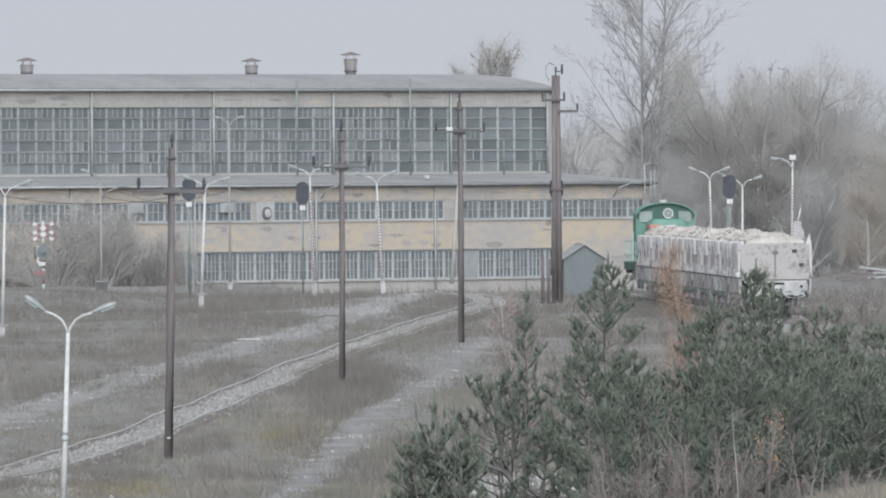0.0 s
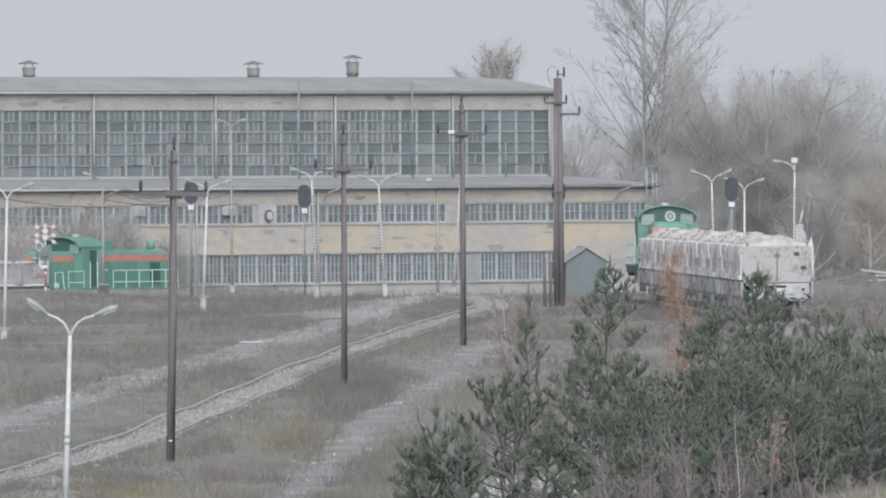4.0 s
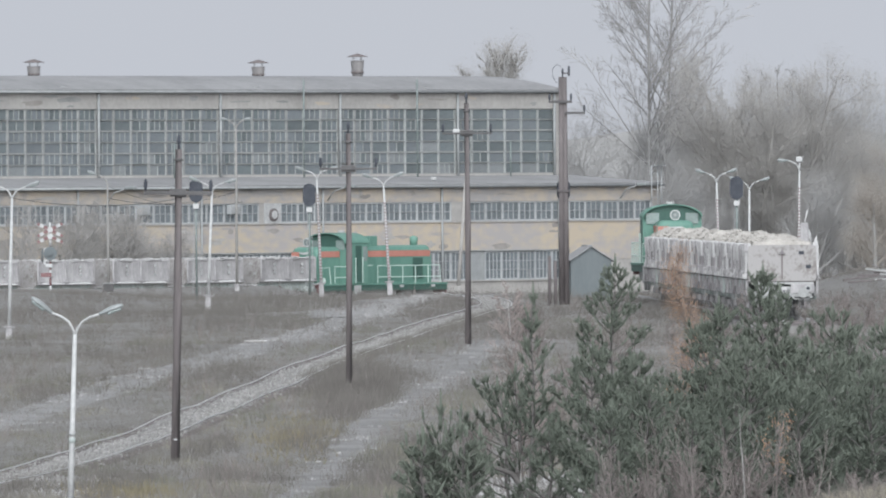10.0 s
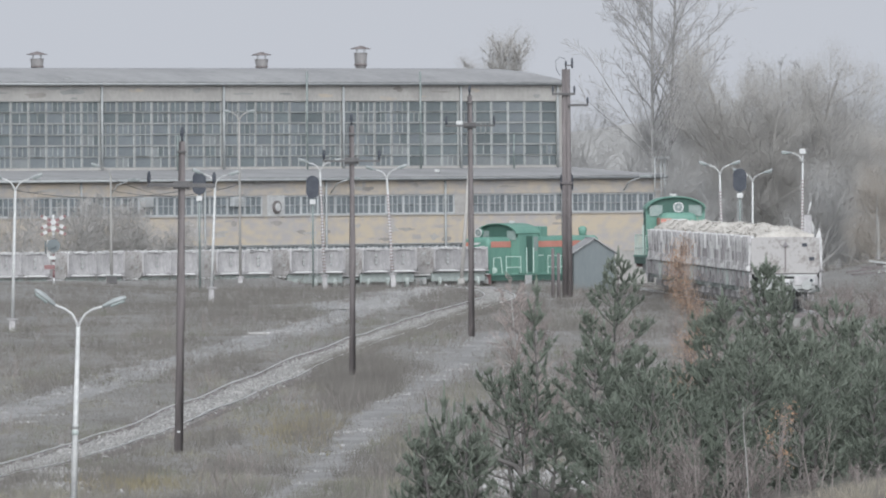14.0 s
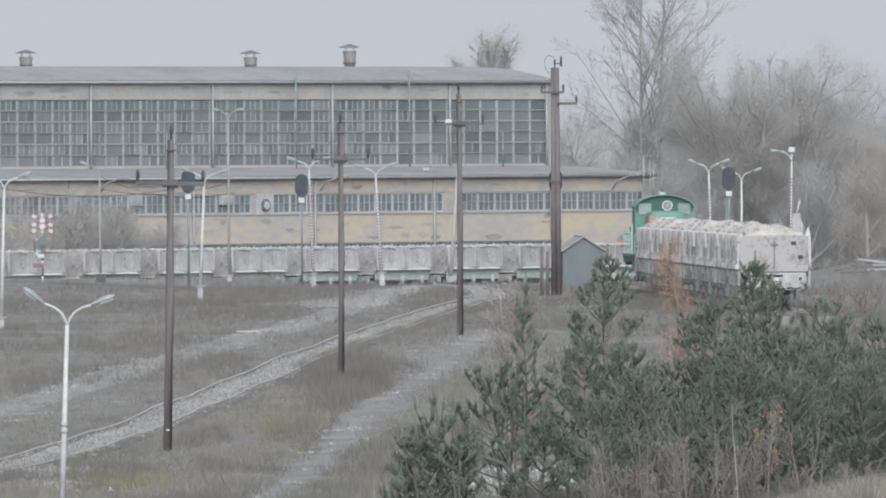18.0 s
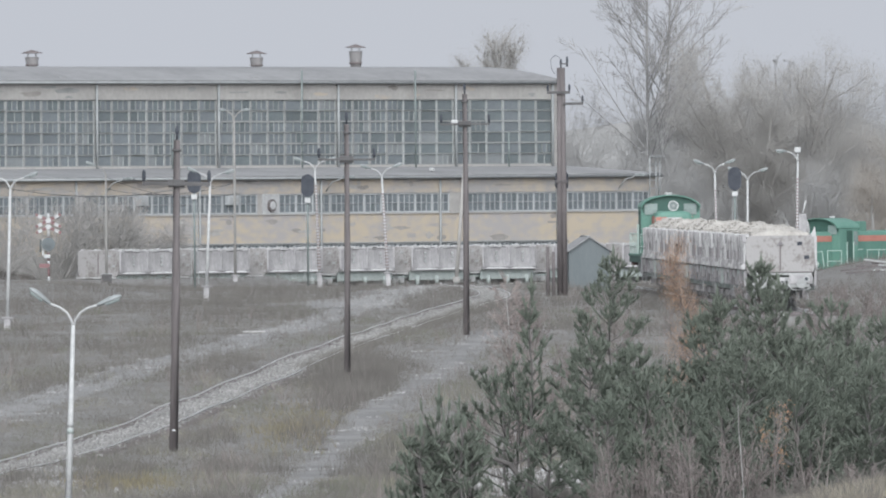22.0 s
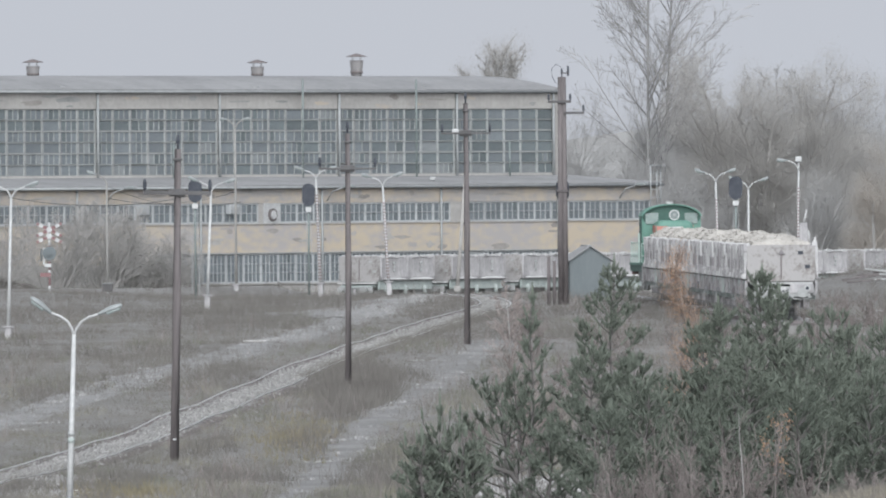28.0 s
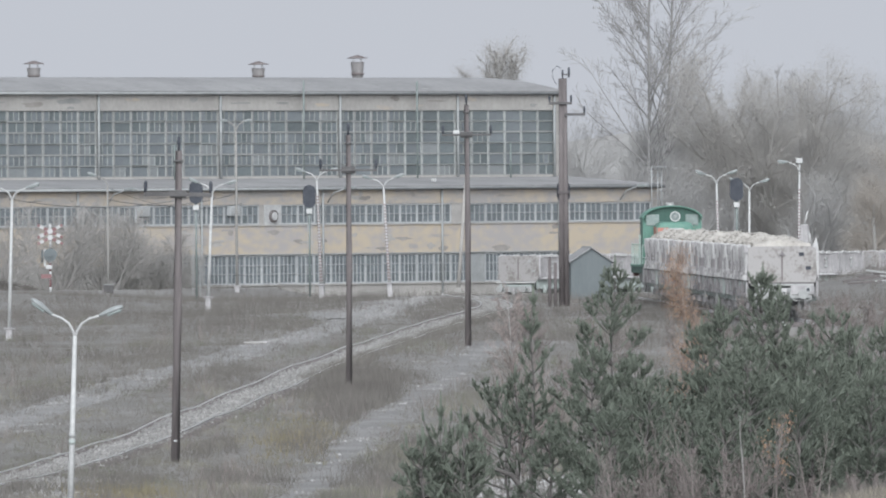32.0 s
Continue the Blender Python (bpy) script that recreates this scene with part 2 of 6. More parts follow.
def arch(bm, x0, x1, outline):
    """A solid of the closed outline (y, z), from x0 to x1."""
    a = [bm.verts.new((x0, y, z)) for y, z in outline]
    b = [bm.verts.new((x1, y, z)) for y, z in outline]
    bm.faces.new(a)
    bm.faces.new(b[::-1])
    for k in range(len(outline)):
        j = (k + 1) % len(outline)
        bm.faces.new((a[j], a[k], b[k], b[j]))
    return bm


# the line of the working track: along it a, behind it b, up z
TURN = 53.0
ORIGIN = Vector((-10.5, 1000.0, 0.0))
ALONG = Vector((math.cos(radians(TURN)), math.sin(radians(TURN)), 0))
BACK = Vector((-ALONG.y, ALONG.x, 0))


def at(a, b, z=0.0, turn=0.0):
    p = ORIGIN + ALONG * a + BACK * b
    return pose(p.x, p.y, z, 0, 0, TURN + turn)


def smooth(x, lo, hi):
    k = min(1, max(0, (x - lo) / (hi - lo)))
    return k * k * (3 - 2 * k)


SLOPE = ((-400, -4.5), (300, -1.8), (430, -1.6), (500, -1.3), (560, -0.7), (640, 0.15), (690, 0.6), (800, 1.1), (880, 1.15), (950, 0.95), (5000, 0.9))


def rise(x, y):
    """Height of the bare land: a slope that falls towards the camera, a low cutting along the working track."""
    for (y0, z0), (y1, z1) in zip(SLOPE, SLOPE[1:]):
        if y <= y1 or y1 == 5000:
            z = z0 + (z1 - z0) * min(1, max(0, (y - y0) / (y1 - y0)))
            break
    b = (Vector((x, y, 0)) - ORIGIN).dot(BACK)
    z += (-0.35 - z) * smooth(b, -26, -7)
    z += 1.6 * math.exp(-((x - 25) / 6) ** 2 - ((y - 905) / 35) ** 2)
    z += 0.85 * math.exp(-((b + 20) / 5) ** 2) * smooth(-x, 6, 10)
    z += 2.1 * math.exp(-((b - 6) / 2.6) ** 2) * smooth(-x, 20.5, 24)
    z += 0.6 * math.exp(-((x + 22) / 7) ** 2 - ((y - 880) / 40) ** 2)
    z += 1.15 * math.exp(-((x - 11.5) / 3.6) ** 2 - ((y - 408) / 11) ** 2)
    if y > 380:
        z += 0.10 * noise.noise((x * 0.25, y * 0.06, 0)) + 0.04 * noise.noise((x * 0.9, y * 0.25, 5))
    return z


NODES = {}


def node(i, j):
    if (i, j) not in NODES:
        NODES[i, j] = rise(-64 + 1.6 * i, 380 + 5 * j)
    return NODES[i, j]


def land(x, y):
    """Height of the ground sheet, which is built on a grid of 1.6 by 5 m where it lies near."""
    if not (-62 < x < 62 and 380 < y < 1150):
        return rise(x, y)
    u, v = (x + 64) / 1.6, (y - 380) / 5
    i, j = int(u), int(v)
    u, v = u - i, v - j
    return (node(i, j) * (1 - u) + node(i + 1, j) * u) * (1 - v) + (node(i, j + 1) * (1 - u) + node(i + 1, j + 1) * u) * v


# ---------------------------------------------------------------- ground
def ground():
    xs = sorted({*np.arange(-64, 65, 1.6).tolist(), -5000, -2500, -1200, -600, -300, -150, -90, 90, 150, 300, 600, 1200, 2500, 5000})
    ys = sorted({*np.arange(380, 1160, 5).tolist(), -5000, -2500, -1000, -400, -150, 0, 100, 200, 300, 1250, 1400, 1700, 2300, 3200, 5000})
    verts = [(x, y, land(x, y)) for y in ys for x in xs]
    w = len(xs)
    faces = [(j * w + i, j * w + i + 1, (j + 1) * w + i + 1, (j + 1) * w + i) for j in range(len(ys) - 1) for i in range(w - 1)]
    tagged(flat_mesh("ground", verts, faces, M_GROUND, True), "dry autumn wasteland of soil and withered turf", "ground", kind="structure")


ground()


def strip(name, line, width, material, label, lift=0.04, ragged=0.35):
    """A worn way on the ground along a line of (x, y), with ragged edges."""
    pts = []
    for (x0, y0), (x1, y1) in zip(line, line[1:]):
        n = max(2, int(abs(y1 - y0)))
        pts += [(x0 + (x1 - x0) * k / n, y0 + (y1 - y0) * k / n) for k in range(n)]
    verts, faces = [], []
    cols = 11
    for i, (x, y) in enumerate(pts):
        for k in range(cols):
            u = k / (cols - 1) * 2 - 1
            e = 1 + ragged * noise.noise((i * 0.055, u * 1.5, 3 + width))
            px = x + u * width / 2 * e
            verts.append((px, y, land(px, y) + lift - (0.09 if abs(u) > 0.9 else 0) - 0.04 * math.exp(-((abs(u) - 0.5) / 0.15) ** 2)))
    for i in range(len(pts) - 1):
        for k in range(cols - 1):
            a = i * cols + k
            faces.append((a, a + 1, a + cols + 1, a + cols))
    return tagged(flat_mesh(name, verts, faces, material, True), label, "road", kind="structure")


ROAD_A = [(-18.2, 515), (-16.3, 537), (-14.65, 558), (-13.1, 585), (-11.6, 617), (-9.9, 645), (-8.1, 673), (-7.0, 697), (-5.9, 718), (-4.7, 755), (-3.4, 801), (-1.9, 867), (0.0, 950)]
ROAD_B = [(-6.0, 400), (-4.5, 445), (-3.6, 480), (-2.9, 520), (-2.6, 541), (-1.9, 566), (-1.0, 587), (-0.1, 607), (0.5, 634), (0.95, 655), (2.2, 700)]
OLD_TRACK = [(-13.9, 460), (-12.15, 490), (-11.0, 508), (-9.75, 529), (-8.4, 558), (-7.0, 588), (-5.6, 623), (-4.15, 655), (-2.3, 694), (-0.5, 741), (0.6, 768), (1.65, 789), (2.4, 807), (2.7, 835), (2.5, 866), (1.8, 900), (0.9, 929)]
strip("dirt_road", ROAD_A, 2.4, M_ROAD, "pale rutted gravel road through dry weeds")
APRON = [(-4.6, 780), (-2.9, 850), (-1.6, 905), (-0.6, 955)]
strip("gravel_apron", APRON, 4.6, M_ROAD, "wide pale gravel apron by the crossing", 0.05, 0.7)
strip("footpath", ROAD_B, 3.1, M_PATH, "pale trodden earth footpath", 0.03, 0.6)


# ---------------------------------------------------------------- the factory hall and its low annex
def lattice(xs, zs, y0, y1):
    """A grid of bars in one piece: every second field between the lines is open."""
    bm = bmesh.new()
    front = {(i, k): bm.verts.new((x, y0, z)) for i, x in enumerate(xs) for k, z in enumerate(zs)}
    back = {(i, k): bm.verts.new((x, y1, z)) for i, x in enumerate(xs) for k, z in enumerate(zs)}
    solid = {(i, k) for i in range(len(xs) - 1) for k in range(len(zs) - 1) if not (i % 2 and k % 2)}
    for i, k in solid:
        c = [(i, k), (i + 1, k), (i + 1, k + 1), (i, k + 1)]
        bm.faces.new([front[q] for q in c])
        bm.faces.new([back[q] for q in c[::-1]])
        for n, (p, q) in enumerate(zip(c, c[1:] + c[:1])):
            if ((i, k - 1), (i + 1, k), (i, k + 1), (i - 1, k))[n] not in solid:
                bm.faces.new((front[q], front[p], back[p], back[q]))
    return bm


def window(cols, rows, w, h, glass, metal, e=0.07, t=0.025):
    """One steel window: its frame and its panes, as meshes to share. Origin at the lower left, seen from -y."""
    xs, zs = [0, e], [0, e]
    for line, n, size in ((xs, cols, w), (zs, rows, h)):
        for c in range(1, n):
            v = e + (size - 2 * e) * c / n
            line += [v - t / 2, v + t / 2]
        line += [size - e, size]
    bm = lattice(xs, zs, -0.05, 0.05)
    me = bpy.data.meshes.new("window_frame")
    bm.to_mesh(me), bm.free()
    me.materials.append(metal)
    pw, ph = (w - 2 * e) / cols, (h - 2 * e) / rows
    pm = []
    for g in glass:
        bm = boxes((0, pw, -0.008, 0.008, 0, ph))
        p = bpy.data.meshes.new("pane")
        bm.to_mesh(p), bm.free()
        p.materials.append(g)
        pm.append(p)
    cells = [(e + pw * c, e + ph * r) for c in range(cols) for r in range(rows)]
    return me, pm, cells


def put_window(kit, parent, x, y, z, odds, gone=0.05):
    me, pm, cells = kit
    f = new("window", me)
    f.parent, f.matrix_basis = parent, pose(x + random.gauss(0, 0.012), y, z + random.gauss(0, 0.008))
    blind = random.random() < odds
    for cx, cz in cells:
        k = random.random()
        p = new("pane", pm[1] if (blind and k < 0.85) or k < odds * 0.4 else pm[2] if k > 1 - gone else pm[0])
        p.parent, p.matrix_basis = f, pose(cx, 0.01, cz)


def annex():
    th = thing("low_annex", at(0, 14), "long low annex with peeling yellow plaster and window bands", "building")
    L, R, D = -26.0, 58.6, 7.0
    part("plinth_wall", boxes((L, 7.6, 0, 0.35, -0.4, 4.93), (7.6, 49.2, 0, 0.35, -0.4, 1.30), (49.2, R, 0, 0.35, -0.4, 4.93)), M_GREY, th, "stained grey plaster base wall")
    part("yellow_band", boxes((7.6, 49.2, -0.03, 0.35, 3.22, 4.92)), M_YELLOW, th, "flaking yellow plaster band")
    part("yellow_band", boxes((49.21, R, -0.03, -0.003, 2.6, 4.92)), M_YELLOW, th, "flaking yellow plaster band")
    part("yellow_band", boxes((L, 7.59, -0.03, -0.003, 2.6, 4.92)), M_YELLOW, th, "flaking yellow plaster band")
    part("upper_band", boxes((L, R, -0.02, 0.35, 6.2, 7.05)), M_FADED, th, "flaking yellow plaster band under the eave")
    part("sill", boxes((L, R, -0.10, 0.3, 4.92, 4.99)), M_GREY, th, "projecting concrete sill")
    part("sill", boxes((7.6, 49.2, -0.10, 0.3, 1.30, 1.37)), M_GREY, th, "projecting concrete sill")
    part("lintel", boxes((7.6, 49.2, -0.07, 0.3, 3.17, 3.23)), M_UNDER, th, "dark lintel line")
    part("side_wall", boxes((R - 0.3, R, 0.36, D, -0.4, 7.0)), M_GREY, th)
    part("side_wall", boxes((L - 0.3, L, 0, D, -0.4, 7.0)), M_GREY, th)
    bm = bmesh.new()
    arch(bm, L - 0.5, R + 0.06, [(-0.3, 7.10), (D, 7.6), (D, 7.80), (-0.3, 7.30)])
    part("roof", bm, M_ROOF, th, "grey felt lean-to roof")
    part("gutter", tubes(([(L - 0.5, -0.36, 7.13), (R + 0.06, -0.36, 7.13)], 0.08), n=8), M_PIPE, th, "pale metal gutter")
    kit = window(3, 2, 1.714, 1.21, (M_PANE, M_PANE, M_PANE3), M_FRAMEW, 0.095, 0.03)
    for k in range(49):
        x = -25.03 + k * 1.714
        if abs(x - 18.3) < 0.9:
            part("wall_panel", boxes((x, x + 0.45, 0, 0.3, 4.99, 6.2)), M_GREY, th, "grey infill panel")
            part("wall_panel", boxes((x + 0.46, x + 2.1, -0.04, 0.1, 4.99, 6.2)), M_WHITE, th, "white infill panel")
            continue
        if k > 25:
            x = 19.95 + (k - 26) * 1.714 + (1.83 if k > 35 else 0)
        if k == 47:
            part("wall_panel", boxes((x, 58.6, 0.0, 0.3, 4.99, 6.2)), M_GREY, th, "grey infill panel")
            break
        put_window(kit, th, x, 0.07, 4.99, 0.08, 0.02)
    part("wall_panel", boxes((37.10, 38.92, -0.01, 0.3, 4.99, 6.2)), M_GREY, th, "blind plastered bay between windows")
    for a in (5.9, 14.7):
        vent = part("window_vent", boxes((a, a + 0.95, -0.25, 0.1, 5.55, 6.12), bevel=0.03), M_FRAMEW, th, "pale ventilator box set in a window")
        for k in range(3):
            part("slat", boxes((a + 0.08, a + 0.87, -0.275, -0.252, 5.64 + 0.14 * k, 5.70 + 0.14 * k)), M_UNDER, vent)
    kit = window(4, 3, 1.714, 1.80, (M_PANE, M_PANE2, M_PANE3), M_FRAMEW, 0.095, 0.03)
    for k in range(24):
        if k == 18:
            part("wall_panel", boxes((38.85, 40.48, 0.04, 0.14, 1.37, 3.17)), M_PIPE, th, "blue-grey sheet panel in place of a window")
            continue
        put_window(kit, th, 7.75 + k * 1.725, 0.08, 1.37, 0.07, 0.02)
    for a in (-13.0, -1.0, 11.0, 23.0, 35.0, 47.0):
        part("downpipe", tubes(([(a + 1.0, -0.12, 0), (a + 1.0, -0.12, 7.1)], 0.07), n=6), M_PIPE, th, "grey zinc downpipe")
    # flakes fallen from the bands
    rnd = random.Random(12)
    spots = [(rnd.uniform(8, 48.5), rnd.uniform(3.4, 4.8), -0.032) for _ in range(26)] + [(rnd.uniform(-20, 57), rnd.uniform(6.35, 6.95), -0.022) for _ in range(22)]
    spots += [(30.6, 3.75, -0.032), (30.0, 3.5, -0.032), (30.9, 4.1, -0.032), (27.4, 6.6, -0.022), (28.4, 6.55, -0.022), (27.9, 6.8, -0.022)]
    for x, z, y in spots:
        w, h, n = rnd.uniform(0.25, 1.1), rnd.uniform(0.05, 0.26), 11
        bm = bmesh.new()
        ring = [(x + w * math.cos(t) * k, z + h * math.sin(t) * k) for t, k in [(i * 6.283 / n, rnd.uniform(0.5, 1.15)) for i in range(n)]]
        front = [bm.verts.new((u, y - 0.004, v)) for u, v in ring]
        back = [bm.verts.new((u, y + 0.01, v)) for u, v in ring]
        bm.faces.new(front)
        for i in range(n):
            bm.faces.new((front[i], back[i], back[(i + 1) % n], front[(i + 1) % n]))
        part("plaster_patch", bm, rnd.choice((M_FLAKE, M_GREY, M_GREY, M_FADED)), th, "patch where the plaster has flaked")
    # extract fan on the white panel
    bm = bmesh.new()
    bmesh.ops.create_cone(bm, segments=24, radius1=0.38, radius2=0.38, depth=0.14, matrix=pose(19.1, -0.11, 5.5, 90), cap_ends=True)
    fan = part("extract_fan", bm, M_WOOD, th, "round dark extract fan housing")
    bm = bmesh.new()
    bmesh.ops.create_cone(bm, segments=24, radius1=0.26, radius2=0.24, depth=0.05, matrix=pose(19.1, -0.205, 5.5, 90), cap_ends=True)
    part("fan_cover", bm, M_WHITE, fan, "pale round fan cover")
    for a, arm in ((3.0, 1.2), (24.6, 1.1), (54.5, 1.0)):
        lamp = part("wall_lamp_arm", tubes(([(a, 0, 6.3), (a, -0.5, 6.9), (a + 0.3, -1.2, 7.15)], 0.035), n=6), M_PIPE, th, "bent grey lamp arm")
        part("lamp_head", boxes((a + 0.15, a + 0.5, -1.9, -1.15, 7.1, 7.28), bevel=0.05), M_HEAD, lamp)
    knob = part("roof_floodlight", boxes((38.45, 38.75, 2.35, 2.6, 7.52, 7.72), bevel=0.04), M_WHITE, th, "small white floodlight on the roof")
    part("bracket", boxes((38.62, 38.72, 2.4, 2.5, 7.40, 7.52)), M_UNDER, knob)
    # ladder up the wall and over the eave
    ladder = part("roof_ladder", tubes(*[([(x, -0.42, 5.7), (x, -0.42, 8.35)], 0.035) for x in (57.25, 57.9, 58.3)], n=6), M_FRAMEW, th, "pale steel roof ladder")
    for z in (5.85, 6.35, 6.85, 7.35, 7.85, 8.3):
        part("rung", tubes(([(57.25, -0.42, z), (58.3, -0.42, z)], 0.028), n=5), M_FRAMEW, ladder)
    part("landing", boxes((57.2, 58.4, -0.75, -0.40, 8.32, 8.37)), M_FRAMEW, ladder, "small pale landing plate")


def hall():
    th = thing("factory_hall", at(0, 21), "tall factory hall glazed with rows of steel windows", "building")
    L, R, D = -26.0, 57.5, 14.0
    part("base_wall", boxes((L, R, 0, 0.35, -0.4, 7.92)), M_GREY, th)
    part("fascia_wall", boxes((L, R, 0, 0.35, 11.95, 12.95)), M_GREY, th, "pale grey plaster fascia")
    part("back_wall", boxes((L, R, D - 0.35, D, -0.4, 12.95)), M_GREY, th)
    for x in (L - 0.3, R):
        part("gable_wall", arch(bmesh.new(), x, x + 0.3, [(0, -0.4), (D, -0.4), (D, 12.95), (D / 2, 13.95), (0, 12.95)]), M_GREY, th)
    arc = [(-0.22 + (D + 0.44) * k / 12, 13.0 + 0.9 * (1 - ((k - 6) / 6) ** 2)) for k in range(13)]
    part("roof", arch(bmesh.new(), L - 0.6, R + 0.5, [(y, z - 0.02) for y, z in arc] + [(y, z + 0.14) for y, z in arc[::-1]]), M_ROOF, th, "low curved grey felt roof")
    part("eave_gutter", tubes(([(L - 0.6, -0.29, 12.98), (R + 0.5, -0.29, 12.98)], 0.075), n=8), M_PIPE, th, "grey eave gutter")
    glass = (M_PANE, M_PANE2, M_PANE3)
    sashes = [window(n, 1, 1.58, 0.64, glass, M_FRAME, 0.03) for n in (3, 2, 1)]
    for k in range(48):
        x = -25.03 + k * 1.714
        for r in range(6):
            odds = (3, 1, 3) if r % 2 == 0 else (9, 1, 1)
            if k > 38:
                odds = (1, 0.4, 8)
            gone = (0.05, 0.05, 0.12, 0.12, 0.4, 0.4)[r] if k < 39 else 0.65
            put_window(random.choices(sashes, odds)[0], th, x + 0.067, 0.12, 7.92 + r * 0.6715 + 0.015, (0.3, 0.2, 0.08, 0.06, 0.03, 0.03)[r], gone)
    for k in range(49):
        m = pose(-25.03 + k * 1.714 + random.gauss(0, 0.01), 0.05, 7.92)
        if k in (0, 39):
            first = part("mullion", boxes((-0.055, 0.055, 0, 0.14, 0, 4.03), bevel=0.01), M_MULLION if k == 0 else M_FRAME, th, "flaking beige window mullion" if k == 0 else "dull grey-green window mullion", m)
        else:
            again("mullion", first, th, m)
    for r in range(4):
        part("transom", boxes((-25.1, 57.24, 0.06, 0.16, 7.90 + r * 1.343, 7.97 + r * 1.343)), M_MULLION, th, "flaking beige transom")
    part("corner_wall", boxes((57.24, R, 0.0, 0.3, 7.9, 11.97)), M_GREY, th)
    for a in (-13.03, -1.03, 10.97, 22.97, 34.97, 46.97):
        part("downpipe", tubes(([(a, -0.12, 7.7), (a, -0.12, 12.9)], 0.085), n=6), M_PIPE, th, "grey zinc downpipe")
        part("rafter", boxes((a - 0.15, a + 0.15, 0.5, D - 0.5, 12.2, 12.6)), M_UNDER, th)
    part("downpipe", tubes(([(57.0, -0.12, 7.7), (57.0, -0.12, 12.9)], 0.085), n=6), M_PIPE, th, "grey zinc downpipe")
    for a in (30.4, 41.9, 51.5, 17.5):
        part("lightning_rod_pole", tubes(([(a, -0.8, 7.7), (a, -0.8, 13.75 if a < 45 and a > 20 else 9.9)], 0.055), n=6), M_LENS, th, "grey lightning conductor mast")
    rnd = random.Random(31)
    for _ in range(26):
        x, z, w, h, n = rnd.uniform(-24, 57), rnd.uniform(12.05, 12.75), rnd.uniform(0.3, 1.4), rnd.uniform(0.06, 0.22), 11
        bm = bmesh.new()
        ring = [(x + w * math.cos(t) * k, z + h * math.sin(t) * k) for t, k in [(i * 6.283 / n, rnd.uniform(0.5, 1.15)) for i in range(n)]]
        front = [bm.verts.new((u, -0.006, v)) for u, v in ring]
        back = [bm.verts.new((u, 0.01, v)) for u, v in ring]
        bm.faces.new(front)
        for i in range(n):
            bm.faces.new((front[i], back[i], back[(i + 1) % n], front[(i + 1) % n]))
        part("plaster_patch", bm, rnd.choice((M_FLAKE, M_FADED, M_MULLION)), th, "patch where the plaster has flaked")
    for a in (8.0, 27.0, 44.0):
        part("roof_flashing", boxes((a, a + 0.6, 0.4, 0.9, 13.2, 13.33)), M_UNDER, th)


def roof_vents():
    for a, r, h in ((13.7, 0.42, 0.75), (36.0, 0.42, 0.75), (46.1, 0.42, 1.15)):
        th = thing("roof_vent", at(a, 28, 13.86), "tapered sheet-metal roof vent with a conical cap", "roof vent", "vents on the hall roof")
        part("duct", tubes(([(0, 0, -0.2), (0, 0, h)], [r * 0.7, r]), n=12), M_DUCT, th, "rust-streaked tapered duct")
        part("band", tubes(([(0, 0, h * 0.3), (0, 0, h * 0.42)], r * 0.95), n=12), M_VENT, th)
        for k in range(4):
            x, y = r * 0.8 * math.cos(k * 1.57), r * 0.8 * math.sin(k * 1.57)
            part("strut", tubes(([(x, y, h - 0.02), (x, y, h + 0.25)], 0.02), n=4), M_UNDER, th)
        part("cap", tubes(([(0, 0, h + 0.22), (0, 0, h + 0.25), (0, 0, h + 0.43)], [0.64, 0.64, 0.06]), n=16), M_VENT, th, "shallow conical rusty rain cap")


annex()
hall()
roof_vents()


# ---------------------------------------------------------------- trains
def wheelset(parent, x, r, gauge=0.75):
    bm = bmesh.new()
    tube(bm, [(x, -gauge - 0.07, r), (x, -gauge + 0.07, r)], r, 16)
    tube(bm, [(x, gauge - 0.07, r), (x, gauge + 0.07, r)], r, 16)
    tube(bm, [(x, -gauge, r), (x, gauge, r)], 0.08, 8)
    return part("wheelset", bm, M_UNDER, parent, "grimy steel wheelset")


def handrail(name, runs, parent, r=0.028, label="pale green handrail"):
    return part(name, tubes(*[(p, r) for p in runs], n=5), M_RAILING, parent, label)


